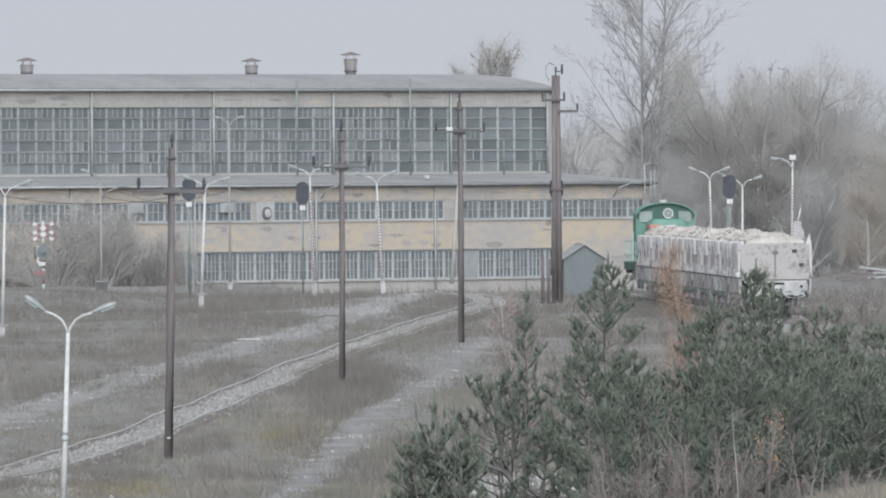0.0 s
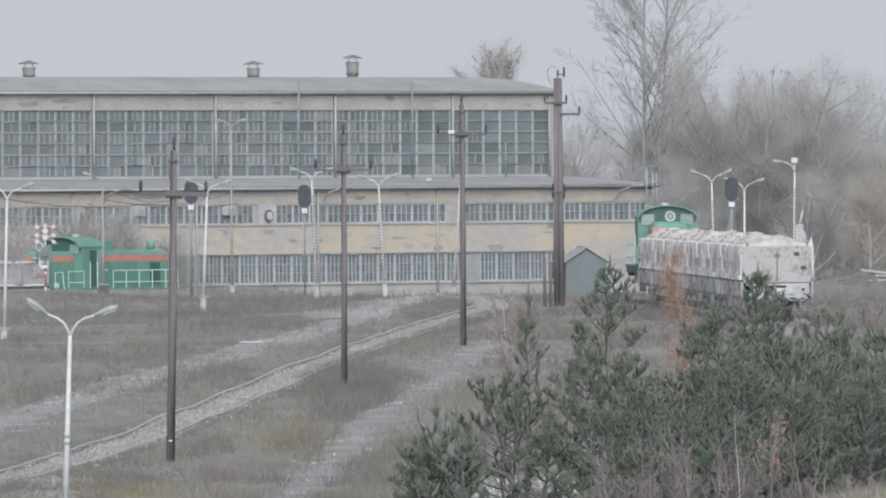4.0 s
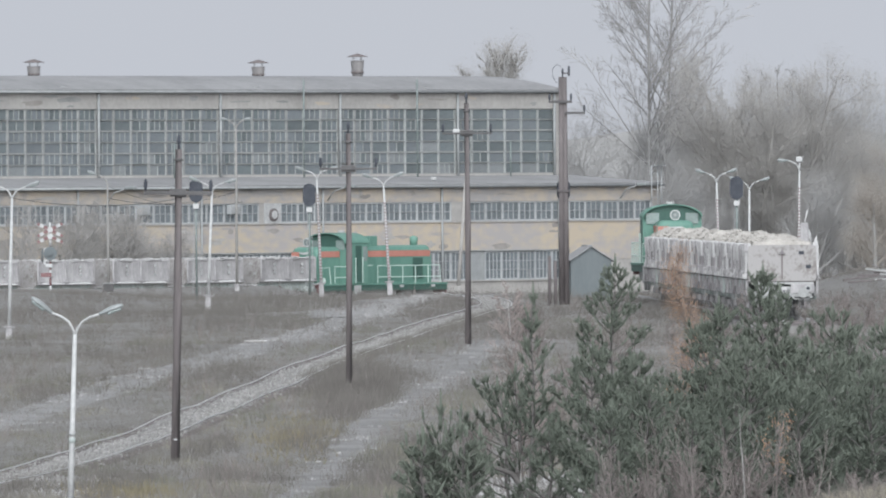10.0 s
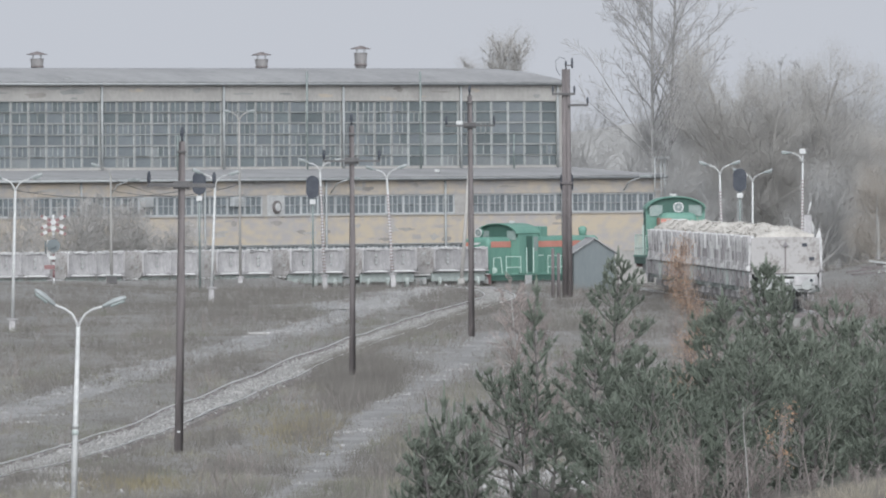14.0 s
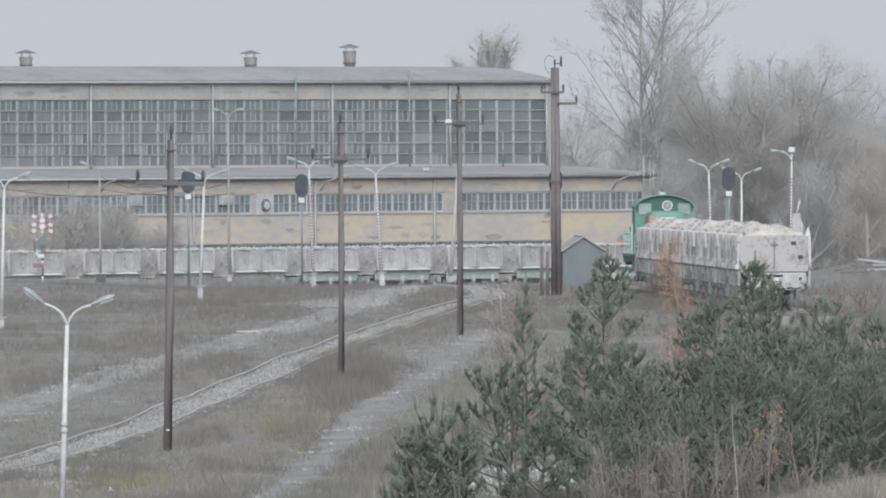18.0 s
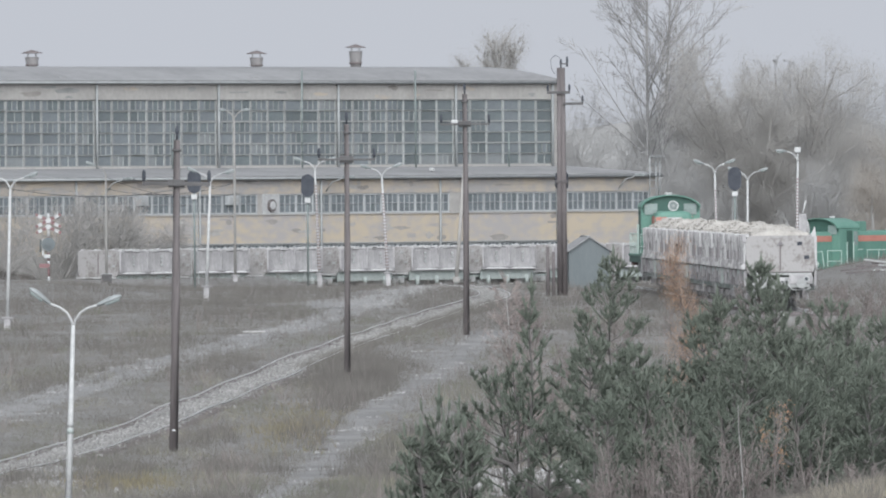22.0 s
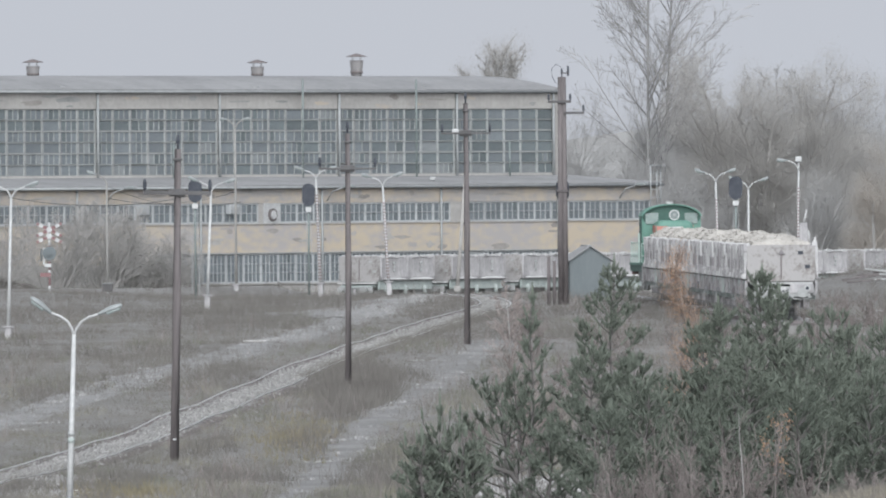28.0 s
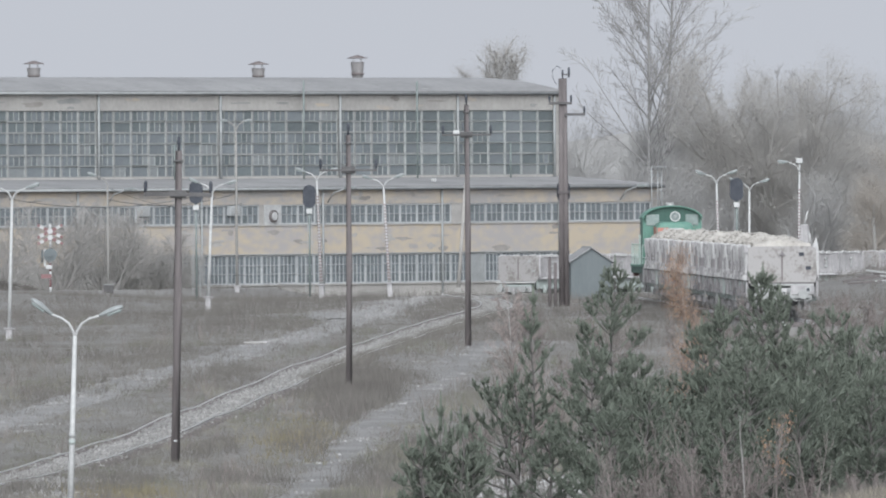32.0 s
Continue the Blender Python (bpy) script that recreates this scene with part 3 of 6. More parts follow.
def locomotive(m):
    """Diesel shunter; x along the track, the short bonnet at -x. Origin on the rail under the short bonnet's lamp."""
    th = thing("diesel_locomotive", m, "green diesel shunting locomotive with an orange stripe", "locomotive", "green shunters")
    part("frame", boxes((-0.5, 11.95, -1.45, 1.45, 1.30, 1.42), bevel=0.02), M_LGREEN, th, "green deck edge")
    part("sole_bar", boxes((-0.48, 11.93, -1.40, 1.40, 0.98, 1.30)), M_LDARK, th, "dark green sole bar")
    part("fuel_tank", boxes((4.0, 7.2, -1.2, 1.2, 0.45, 1.12), bevel=0.06), M_UNDER, th, "grimy underframe tank")
    for c in (1.9, 9.4):
        bogie = part("bogie", boxes((c - 1.6, c + 1.6, -1.05, -0.95, 0.5, 1.0), (c - 1.6, c + 1.6, 0.95, 1.05, 0.5, 1.0), (c - 0.2, c + 0.2, -1.0, 1.0, 0.6, 1.1)), M_UNDER, th, "grimy bogie frame")
        for dx in (-1.1, 1.1):
            w = wheelset(bogie, c + dx, 0.5)
    for x, s in ((-0.5, -1), (11.95, 1)):
        part("headstock", boxes((min(x, x + s * 0.06), max(x, x + s * 0.06), -1.3, 1.3, 0.8, 1.4)), M_RED, th, "faded red buffer beam")
        for y in (-0.88, 0.88):
            bm = tubes(([(x, y, 1.05), (x + s * 0.36, y, 1.05)], 0.09), ([(x + s * 0.36, y, 1.05), (x + s * 0.42, y, 1.05)], 0.23), n=12)
            part("buffer", bm, M_UNDER, th)
    # bonnets: a rounded box each
    def bonnet(x0, x1, top, hw=0.95):
        out = [(-hw, 1.42), (hw, 1.42), (hw, top - 0.28), (hw - 0.1, top - 0.1), (hw - 0.32, top), (-hw + 0.32, top), (-hw + 0.1, top - 0.1), (-hw, top - 0.28)]
        return arch(bmesh.new(), x0, x1, out)
    short = bonnet(-0.25, 1.97, 3.6)
    bmesh.ops.bevel(short, geom=[e for e in short.edges if all(v.co.x < -0.2 and v.co.z > 2 for v in e.verts)], offset=0.26, segments=3, affect="EDGES", profile=0.5)
    part("short_bonnet", short, M_LGREEN, th, "green rounded bonnet")
    longb = bonnet(4.0, 10.95, 3.65)
    bmesh.ops.bevel(longb, geom=[e for e in longb.edges if all(v.co.x > 10.9 and v.co.z > 2 for v in e.verts)], offset=0.15, segments=2, affect="EDGES")
    part("long_bonnet", longb, M_LGREEN, th, "green engine bonnet")
    for y in (-1, 1):
        y0, y1 = (-0.965, -0.94) if y < 0 else (0.94, 0.965)
        part("stripe", boxes((-0.02, 1.95, y0, y1, 2.98, 3.34)), M_ORANGE, th, "orange warning stripe")
        part("stripe", boxes((4.6, 10.85, y0, y1, 2.98, 3.34)), M_ORANGE, th, "orange warning stripe")
        for k in range(5):
            part("bonnet_door", boxes((4.6 + k * 0.82, 5.36 + k * 0.82, y0 - 0.005, y1 + 0.005, 1.6, 2.9)), M_LGREEN, th)
        part("grille", boxes((9.15, 10.1, y0 - 0.008, y1 + 0.008, 1.65, 2.9)), M_LDARK, th, "dark radiator grille")
        part("steps", boxes((2.75, 3.4, y * 1.42 - 0.03, y * 1.42 + 0.03, 0.4, 1.3), (2.75, 3.4, y * 1.3 - 0.15, y * 1.3 + 0.15, 0.75, 0.8)), M_UNDER, th)
        r = [[(5.1, y * 1.4, 1.42), (5.1, y * 1.4, 2.45), (11.2, y * 1.4, 2.45), (11.28, y * 1.4, 1.42)], [(5.1, y * 1.4, 1.78), (11.25, y * 1.4, 1.78)]]
        r += [[(x, y * 1.4, 1.42), (x, y * 1.4, 2.45)] for x in (6.33, 7.56, 8.8, 10.06)]
        handrail("side_railing", r, th)
        handrail("end_railing", [[(-0.35, y * 1.4, 1.42), (-0.35, y * 1.4, 2.35), (0.35, y * 1.4, 2.38), (0.5, y * 1.4, 1.42)], [(0.9, y * 1.4, 1.45), (0.9, y * 1.4, 2.42), (2.2, y * 1.52, 2.42), (2.2, y * 1.52, 1.45)], [(0.9, y * 1.4, 1.78), (2.2, y * 1.52, 1.78)]], th)
        handrail("cab_handrail", [[(2.72, y * 1.58, 1.45), (2.72, y * 1.58, 2.95)], [(3.4, y * 1.58, 1.45), (3.4, y * 1.58, 2.95)], [(4.05, y * 1.4, 2.48), (4.6, y * 1.4, 2.48)]], th)
    part("stripe", boxes((10.93, 10.965, -0.8, 0.8, 3.0, 3.32)), M_ORANGE, th, "orange warning stripe")
    part("stripe", boxes((-0.275, -0.24, 0.36, 0.92, 2.96, 3.30)), M_ORANGE, th, "orange warning stripe")
    bm = bmesh.new()
    vs = [bm.verts.new(p) for p in ((-0.29, -0.42, 3.28), (-0.29, 0.42, 3.28), (-0.29, 0.12, 3.15), (-0.29, -0.12, 3.15))]
    vb = [bm.verts.new((-0.24, v.co.y, v.co.z)) for v in vs]
    bm.faces.new(vs), bm.faces.new(vb[::-1])
    for k in range(4):
        bm.faces.new((vs[k], vb[k], vb[(k + 1) % 4], vs[(k + 1) % 4]))
    part("emblem", bm, M_WHITE, th, "white winged emblem plate")
    # cab
    roof = [(1.55 * math.sin(t), 3.75 + 0.68 * math.cos(t)) for t in [radians(-84 + 168 * k / 14) for k in range(15)]]
    body = [(-1.5, 1.42), (1.5, 1.42), (1.5, 3.82)] + [(y * 0.965, z - 0.06) for y, z in roof[::-1]] + [(-1.5, 3.82)]
    part("cab", arch(bmesh.new(), 2.02, 4.0, body), M_LGREEN, th, "green driving cab with an arched roof")
    part("cab_roof", arch(bmesh.new(), 1.74, 4.16, roof + [(y * 0.97, z - 0.05) for y, z in roof[::-1]]), M_LGREEN, th, "arched green cab roof")
    face = [(y * 0.95, z - 0.07) for y, z in roof] + [(1.4, 3.55), (-1.4, 3.55)]
    # Shade under the roof overhang, put into a darker colour.
    part("cab_front", arch(bmesh.new(), 1.97, 2.03, face), M_LDARK, th, "cab front in a dark green that imitates roof shade")
    for y in (-1.0, 1.0):
        for x in (1.95, 4.01):
            part("cab_window", boxes((x, x + 0.03, y - 0.33, y + 0.33, 3.42, 3.98), bevel=0.008), M_CABGLASS, th)
    for y in (-1.515, 1.49):
        part("cab_side_window", boxes((3.5, 3.92, y, y + 0.025, 2.75, 3.6), bevel=0.008), M_CABGLASS, th)
        # Flat door, coloured dark for the shade of a recess.
        part("cab_door", boxes((2.78, 3.36, y - 0.01, y + 0.035, 1.5, 3.65), bevel=0.008), M_LDARK, th, "cab door coloured dark like a shaded doorway")
    for x in (7.2, 10.3):
        part("works_plate", boxes((x, x + 0.35, -1.475, -1.452, 1.16, 1.30)), M_WHITE, th, "small white plate")
    part("whistle", tubes(([(3.4, 0, 4.35), (3.4, 0, 4.55)], 0.22), n=10), M_UNDER, th)
    part("silencer", boxes((5.2, 5.95, -0.75, -0.2, 3.5, 4.22), bevel=0.05), M_LGREEN, th, "green exhaust silencer box")
    part("fan_cowl", tubes(([(10.5, 0, 3.6), (10.5, 0, 3.92), (10.5, 0, 4.1), (10.5, 0, 4.2)], [0.2, 0.25, 0.25, 0.1]), n=12), M_LGREEN, th, "round green stack on the bonnet")
    lamp = part("headlamp", tubes(([(0.0, 0, 3.87), (0.20, 0, 3.87), (0.34, 0, 3.87)], [0.25, 0.25, 0.12]), n=16), M_LGREEN, th, "green headlamp housing")
    ring = bmesh.new()
    prof = [(0.215, -0.03), (0.265, -0.03), (0.265, 0.03), (0.215, 0.03)]
    loops = [[ring.verts.new((x, r * math.cos(k * math.pi / 10), 3.87 + r * math.sin(k * math.pi / 10))) for r, x in prof] for k in range(20)]
    for k in range(20):
        for i in range(4):
            ring.faces.new((loops[k][i], loops[k][(i + 1) % 4], loops[(k + 1) % 20][(i + 1) % 4], loops[(k + 1) % 20][i]))
    part("headlamp_rim", ring, M_WHITE, lamp, "pale metal rim")
    part("headlamp_glass", tubes(([(-0.015, 0, 3.87), (0.0, 0, 3.87)], 0.215), n=16), M_LENS, lamp, "grey lamp glass")
    part("reflector", tubes(([(-0.03, 0, 3.87), (-0.012, 0, 3.87)], 0.07), n=10), M_HEAD, lamp)
    part("lamp_stand", boxes((0.1, 0.3, -0.1, 0.1, 3.5, 3.66)), M_LGREEN, th)
    for y in (-1.05, 1.05):
        low = part("marker_lamp", tubes(([(0.1, y, 1.6), (0.27, y, 1.6)], 0.17), n=12), M_RAILING, th, "pale marker lamp")
    return th


def tub_side(y, s, bays=4):
    """One bulged side of a tipping tub, its plate hollowed between the ribs of each bay."""
    verts, faces = [], []
    nx, nz = 32, 7
    for i in range(nx + 1):
        u = i / nx
        x = -2.65 + 5.3 * u
        v = (u * bays) % 1.0 if i < nx else 1.0
        dish = math.sin(math.pi * min(1, max(0, v)))
        for k in range(nz + 1):
            w = k / nz
            z = 1.68 + 1.40 * w
            out = (0.44 / bays if bays > 4 else 0.11) * (1 - dish) * (1 - w * 0.3) + 0.09 * (1 - w) ** 2.5 - (0.035 if bays > 4 else 0.07) * dish * math.sin(math.pi * w)
            verts.append((x, y + s * out, z))
    base = len(verts)
    verts += [(x, yy - s * 0.1, z) for x, yy, z in verts]
    row = nz + 1
    for off, flip in ((0, s > 0), (base, s < 0)):
        for i in range(nx):
            for k in range(nz):
                a = off + i * row + k
                f = (a, a + row, a + row + 1, a + 1)
                faces.append(f[::-1] if flip else f)
    for i in range(nx):
        for k in (0, nz):
            a = i * row + k
            faces.append((a, a + row, base + a + row, base + a))
    for i in (0, nx):
        for k in range(nz):
            a = i * row + k
            faces.append((a, a + 1, base + a + 1, base + a))
    bm = bmesh.new()
    vs = [bm.verts.new(p) for p in verts]
    for f in faces:
        bm.faces.new([vs[i] for i in f])
    for f in bm.faces:
        f.smooth = True
    bmesh.ops.recalc_face_normals(bm, faces=bm.faces[:])
    return bm


def wagon(m, label, group, load=None, seed=0):
    th = thing("tipping_wagon", m, label, "wagon", group)
    plate, rib, bracket = (M_TUB, M_CHALK, M_TUB) if load else (M_CHALKY, M_CHALKY, M_UNDER)
    for y, s in ((-1.42, -1), (1.42, 1)):
        side = part("tub_side", tub_side(y, s, 8 if load else 2), plate, th, "dust-caked bulged steel side")
        rnd = random.Random(seed * 3 + 1)
        for x in [-2.6 + 0.65 * k for k in range(9)] if load else (-2.6, 0.0, 2.6):
            if load:
                rib = M_CHALK if rnd.random() < 0.3 else M_TUB
            part("side_rib", boxes((x - 0.035, x + 0.035, min(y, y + s * 0.17), max(y, y + s * 0.17), 1.72, 3.06), bevel=0.012), rib, side, "dust-caked upright rib")
        if load and s > 0:
            rnd = random.Random(seed)
            for _ in range(4):
                x, w, h = rnd.uniform(-2.5, 2.4), rnd.uniform(0.03, 0.09), rnd.uniform(0.4, 1.25)
                part("chalk_streak", boxes((x, x + w, y + 0.05, y + 0.175, 1.72 if rnd.random() < 0.5 else 3.05 - h, 1.72 + h if rnd.random() < 0.3 else 3.05), bevel=0.01), M_CHALK, side, "run of chalk slurry down the plate")
        for x in () if load else (-1.33, 1.33):
            yy = y + s * 0.13
            for z, h in ((2.70, 0.07), (2.45, 0.06), (2.22, 0.07)):
                part("hinge_bracket", boxes((x - 0.05, x + 0.05, yy - 0.09, yy + 0.06, z - h, z + h), bevel=0.02), bracket, side, "grey hinge bracket")
        for k in range(4 if load else 2):
            x, hw, tall = (-1.99 + 1.325 * k, 0.55, 0.20) if load else (-1.3 + 2.6 * k, 1.22, 0.13)
            bm = bmesh.new()
            n = 8 if load else 20
            low = [bm.verts.new((x - hw + 2 * hw * i / n, y + s * 0.20, 1.70)) for i in range(n + 1)]
            top = [bm.verts.new((v.co.x, y + s * 0.03, 1.76 + (tall * (1 - 0.1 * k) if load else tall * (0.35 + 1.1 * abs(2 * i / n - 1) ** 1.6)) * math.sin(math.pi * i / n) ** 0.4 * (0.85 + 0.15 * math.cos(i * 1.7 + k)))) for i, v in enumerate(low)]
            for i in range(n):
                f = (low[i], low[i + 1], top[i + 1], top[i])
                bm.faces.new(f if s < 0 else f[::-1])
            inner = [bm.verts.new((v.co.x, y - s * 0.02, 1.70)) for v in low]
            for i in range(n):
                bm.faces.new((top[i], top[i + 1], inner[i + 1], inner[i]))
            part("chalk_drift", bm, M_CHALK, side, "white chalk caught on the plate")
        rnd = random.Random(seed * 7 + 5)
        bm = boxes((-2.72, 2.72, y - 0.07, y + 0.07, 3.05, 3.12), bevel=0.02)
        for k in range(18 if load else 11):
            x, w, h = rnd.uniform(-2.6, 2.4), rnd.uniform(0.08, 0.5), rnd.uniform(0.02, 0.07)
            box(bm, x, min(2.72, x + w), y - 0.085, y + 0.085, 3.06 - h, 3.12 + h, bevel=0.02)
        part("rim", bm, M_CHALK, th, "ragged rim white with chalk dust")
        if load and s > 0:
            for x in [-2.6 + 0.29 * k + rnd.uniform(-0.1, 0.1) for k in range(19)]:
                w, h = rnd.uniform(0.014, 0.045), rnd.uniform(0.05, 0.7)
                part("chalk_cap", boxes((x - w, x + w, y + 0.04, y + 0.22, 3.1 - h, 3.16), bevel=0.02), M_CHALK if rnd.random() < 0.6 else M_CHALKY, side, "white chalk crust over a rib")
                if rnd.random() < 0.6:
                    part("chalk_toe", boxes((x - w, x + w * 1.4, y + 0.10, y + 0.27, 1.66, 1.74 + h * 0.5), bevel=0.02), M_CHALK if rnd.random() < 0.6 else M_CHALKY, side, "white chalk crust at a rib's foot")
        # Loaded wagons' girders take a paler dust colour that also imitates haze.
        part("skirt", boxes((-2.6, 2.6, y * (1.06 if load else 0.93) - 0.05, y * (1.06 if load else 0.93) + 0.05, 0.95 if load else 1.05, 1.60)), M_CHALKY if load else M_UNDERG, th, "dusty underframe girder paled for haze")
        part("ledge", boxes((-2.68, 2.68, y + s * 0.16 - 0.09, y + s * 0.16 + 0.09, 1.64, 1.70), bevel=0.02), M_CHALKY, th, "chalk-covered bottom ledge")
        for k, x in enumerate((-2.5, -1.7, -0.9, 0.1, 1.0, 1.6, 2.5)) if load else ():
            part("stay_plate", boxes((x - 0.04, x + 0.04, y + s * (0.10 + 0.05 * (k % 3)) - 0.06, y + s * (0.10 + 0.05 * (k % 3)) + 0.06, 0.95 + 0.17 * ((k * 2 + seed) % 4), 1.62), bevel=0.01), (M_CHALKY, M_UNDER, M_UNDERG, M_TUB)[(k + seed) % 4], th, "dusty stay plate")
        for x in (-2.45, -1.25, -0.5, 0.65, 1.2, 2.3) if load else ():
            part("hanger", boxes((x - 0.06, x + 0.06, y * 1.0 - 0.06, y * 1.0 + 0.06, 0.62 + 0.3 * abs(math.sin(x * 5 + seed)), 1.3), bevel=0.02), M_CHALKY if x in (-0.5, 1.2) else M_UNDER, th, "dusty steel hanger")
        for x in (-1.9, 0, 1.9):
            part("tipping_cylinder", tubes(([(x, y * 0.97, 0.75), (x, y * 0.97, 1.3)], 0.13), n=8), M_UNDERG, th)
    low, curve = (1.74, 0.34) if load else (1.78, 0.26)
    out = [(sy * (1.48 - (0.24 if up else curve) * (1 - math.cos(t))), (2.92 if up else low) + (0.2 if up else curve) * math.sin(t)) for up, sy, ts in ((1, 1, range(0, 91, 30)), (1, -1, range(90, -1, -30)), (0, -1, range(0, -91, -30)), (0, 1, range(-90, 1, 30))) for t in [radians(q) for q in ts]]
    for x in (-2.72, 2.62):
        e = part("tub_end", arch(bmesh.new(), x, x + 0.1, out), M_ENDPLATE, th, "pale dust-caked stained end plate")
        xx = x - 0.03 if x < 0 else x + 0.1
        part("end_slot", boxes((xx, xx + 0.03, -0.95, -0.73, 2.70, 2.85)), M_DARK if load else M_UNDER, e)
        part("end_slot", boxes((xx, xx + 0.03, -1.25, -1.03, 2.1, 2.25)), M_DARK if load else M_UNDER, e)
        part("end_rod", boxes((xx, xx + 0.03, -0.03, 0.03, 1.65, 2.9)), M_WOOD, e)
    part("tub_floor", boxes((-2.6, 2.6, -1.4, 1.4, 1.6, 1.72)), M_UNDER, th)
    for x0, x1 in ((-3.05, -2.6), (2.6, 3.05)):
        part("platform", boxes((x0, x1, -1.2, 1.2, 1.2, 1.32), bevel=0.02), M_UNDER if load else M_UNDERG, th, "dusty end platform")
    for x0, x1 in ((-3.1, -2.74), (2.74, 3.1)):
        part("dusty_step", boxes((x0, x1, -1.35, 1.35, 1.40, 1.50), bevel=0.03), M_UNDER if load else M_CHALK, th, "dusty end step")
        part("headstock", boxes((min(x0, x0 * 1.0) + (0.0 if x0 < 0 else 0.28), (x0 + 0.08) if x0 < 0 else x1, -1.25, 1.25, 0.86, 1.19), bevel=0.02), M_UNDER, th, "dusty headstock plate")
        part("coupling_hook", boxes((x0 - 0.16 if x0 < 0 else x1 + 0.02, x0 - 0.02 if x0 < 0 else x1 + 0.16, -0.08, 0.08, 0.62, 1.1), bevel=0.03), M_CHALKY, th, "chalk-dusted coupling hook")
    part("centre_sill", boxes((-3.1, 3.1, -0.3, 0.3, 0.8, 1.2)), M_UNDER, th)
    for x in (-1.9, 1.9):
        for y in (-1.0, 1.0):
            guard = part("axle_guard", boxes((x - 0.6, x + 0.6, y - 0.05, y + 0.05, 0.45, 1.0)), M_CHALKY if load else M_UNDER, th, "dusty axle guard")
            part("axle_box", boxes((x - 0.17, x + 0.17, y * 1.12 - 0.12, y * 1.12 + 0.12, 0.34, 0.64), bevel=0.04), M_CHALKY if load else M_UNDER, guard)
            part("leaf_spring", boxes((x - 0.55, x + 0.55, y * 1.1 - 0.05, y * 1.1 + 0.05, 0.70, 0.80), (x - 0.35, x + 0.35, y * 1.1 - 0.05, y * 1.1 + 0.05, 0.64, 0.70)), M_UNDER, guard)
        wheelset(th, x, 0.46)
    for x, s in ((-3.12, -1), (3.12, 1)):
        for y in (-0.88, 0.88):
            part("buffer", tubes(([(x, y, 1.05), (x + s * 0.3, y, 1.05)], 0.09), ([(x + s * 0.3, y, 1.05), (x + s * 0.36, y, 1.05)], 0.22), n=10), M_UNDER, th)
    if load:
        verts, faces = [], []
        nx, ny = 40, 20
        for i in range(nx + 1):
            for j in range(ny + 1):
                x, y = -2.62 + 5.24 * i / nx, -1.36 + 2.72 * j / ny
                e = min(1, (1.36 - abs(y)) / 0.8) * min(1, 0.55 + (2.62 - abs(x)) / 0.9)
                z = 3.15 + (load - 0.06) * e + 0.20 * noise.noise((x * 0.8 + seed * 9, y * 0.8, 1)) * e + 0.10 * noise.noise((x * 2.2 + seed, y * 3.0, 2)) + 0.07 * noise.noise((x * 9 + seed, y * 9, 4))
                verts.append((x, y, 2.95 if i in (0, nx) or j in (0, ny) else z))
        for i in range(nx):
            for j in range(ny):
                a = i * (ny + 1) + j
                faces.append((a, a + 1, a + ny + 2, a + ny + 1))
        rnd = random.Random(seed + 40)
        for _ in range(330):
            x, y = rnd.uniform(-2.5, 2.5), rnd.uniform(-1.3, 1.3)
            i, j = int((x + 2.62) / 5.24 * nx), int((y + 1.36) / 2.72 * ny)
            z, r, n, t = verts[i * (ny + 1) + j][2], rnd.uniform(0.03, 0.085), len(verts), rnd.random() * 6.28
            verts += [(x + r * math.cos(t + k * 1.57) * rnd.uniform(0.7, 1.3), y + r * math.sin(t + k * 1.57) * rnd.uniform(0.7, 1.3), z + rnd.uniform(-0.3, 0.3) * r) for k in range(4)]
            verts += [(x + rnd.uniform(-0.3, 0.3) * r, y, z + r * rnd.uniform(0.4, 0.9)), (x, y, z - r)]
            faces += [q for k in range(4) for q in ((n + k, n + (k + 1) % 4, n + 4), (n + (k + 1) % 4, n + k, n + 5))]
        pile = flat_mesh("load", verts, faces, M_LOAD)
        pile.parent = th
        tagged(pile, "heaped pale crushed limestone", kind="stuff")
    return th


PITCH = 7.05
moving_loco = locomotive(at(0, 0, 0))
empty_wagon = wagon(at(-3.8, 0, 0), "empty tipping wagon caked with white chalk dust", "wagons of the passing train")
moving_wagons = [empty_wagon]
for k in range(1, 10):
    moving_wagons.append(copy_thing(empty_wagon, at(-3.8 - PITCH * k, 0, 0)))

for w in moving_wagons:
    w.scale.z = 0.965

# the standing train, on the siding that runs away from the viewer
SIDING = Vector((14.72, 732.5, 1.28))
AWAY = Vector((-3.15, 140.0, 0)).normalized()
SIDING_TURN = math.degrees(math.atan2(AWAY.y, AWAY.x))


def on_siding(s, z=0.0):
    p = SIDING + AWAY * s
    return pose(p.x, p.y, p.z + z, 0, 0, SIDING_TURN)


loaded = [wagon(on_siding(2.7), "loaded tipping wagon heaped with pale limestone, grey with dust", "wagons of the standing train", 0.32, 1),
          wagon(on_siding(2.7 + PITCH), "loaded tipping wagon heaped with pale limestone, grey with dust", "wagons of the standing train", 0.40, 2)]
for k in range(2, 18):
    if k < 6:
        loaded.append(wagon(on_siding(2.7 + PITCH * k), "loaded tipping wagon heaped with pale limestone, grey with dust", "wagons of the standing train", (0.36, 0.28, 0.44, 0.30)[k - 2], k + 1))
    else:
        copy_thing(loaded[(k * 5) % 6], on_siding(2.7 + PITCH * k))
copy_thing(moving_loco, pose(11.92, 863.0, 1.66, 0, 0, SIDING_TURN + 2.2))
part("side_flap", boxes((2.2, 2.5, -1.62, -1.56, 3.0, 3.1), bevel=0.02), M_CHALK, loaded[0])
end_plate = [o for o in loaded[0].children if o.name.startswith("tub_end")][0]
bm = bmesh.new()
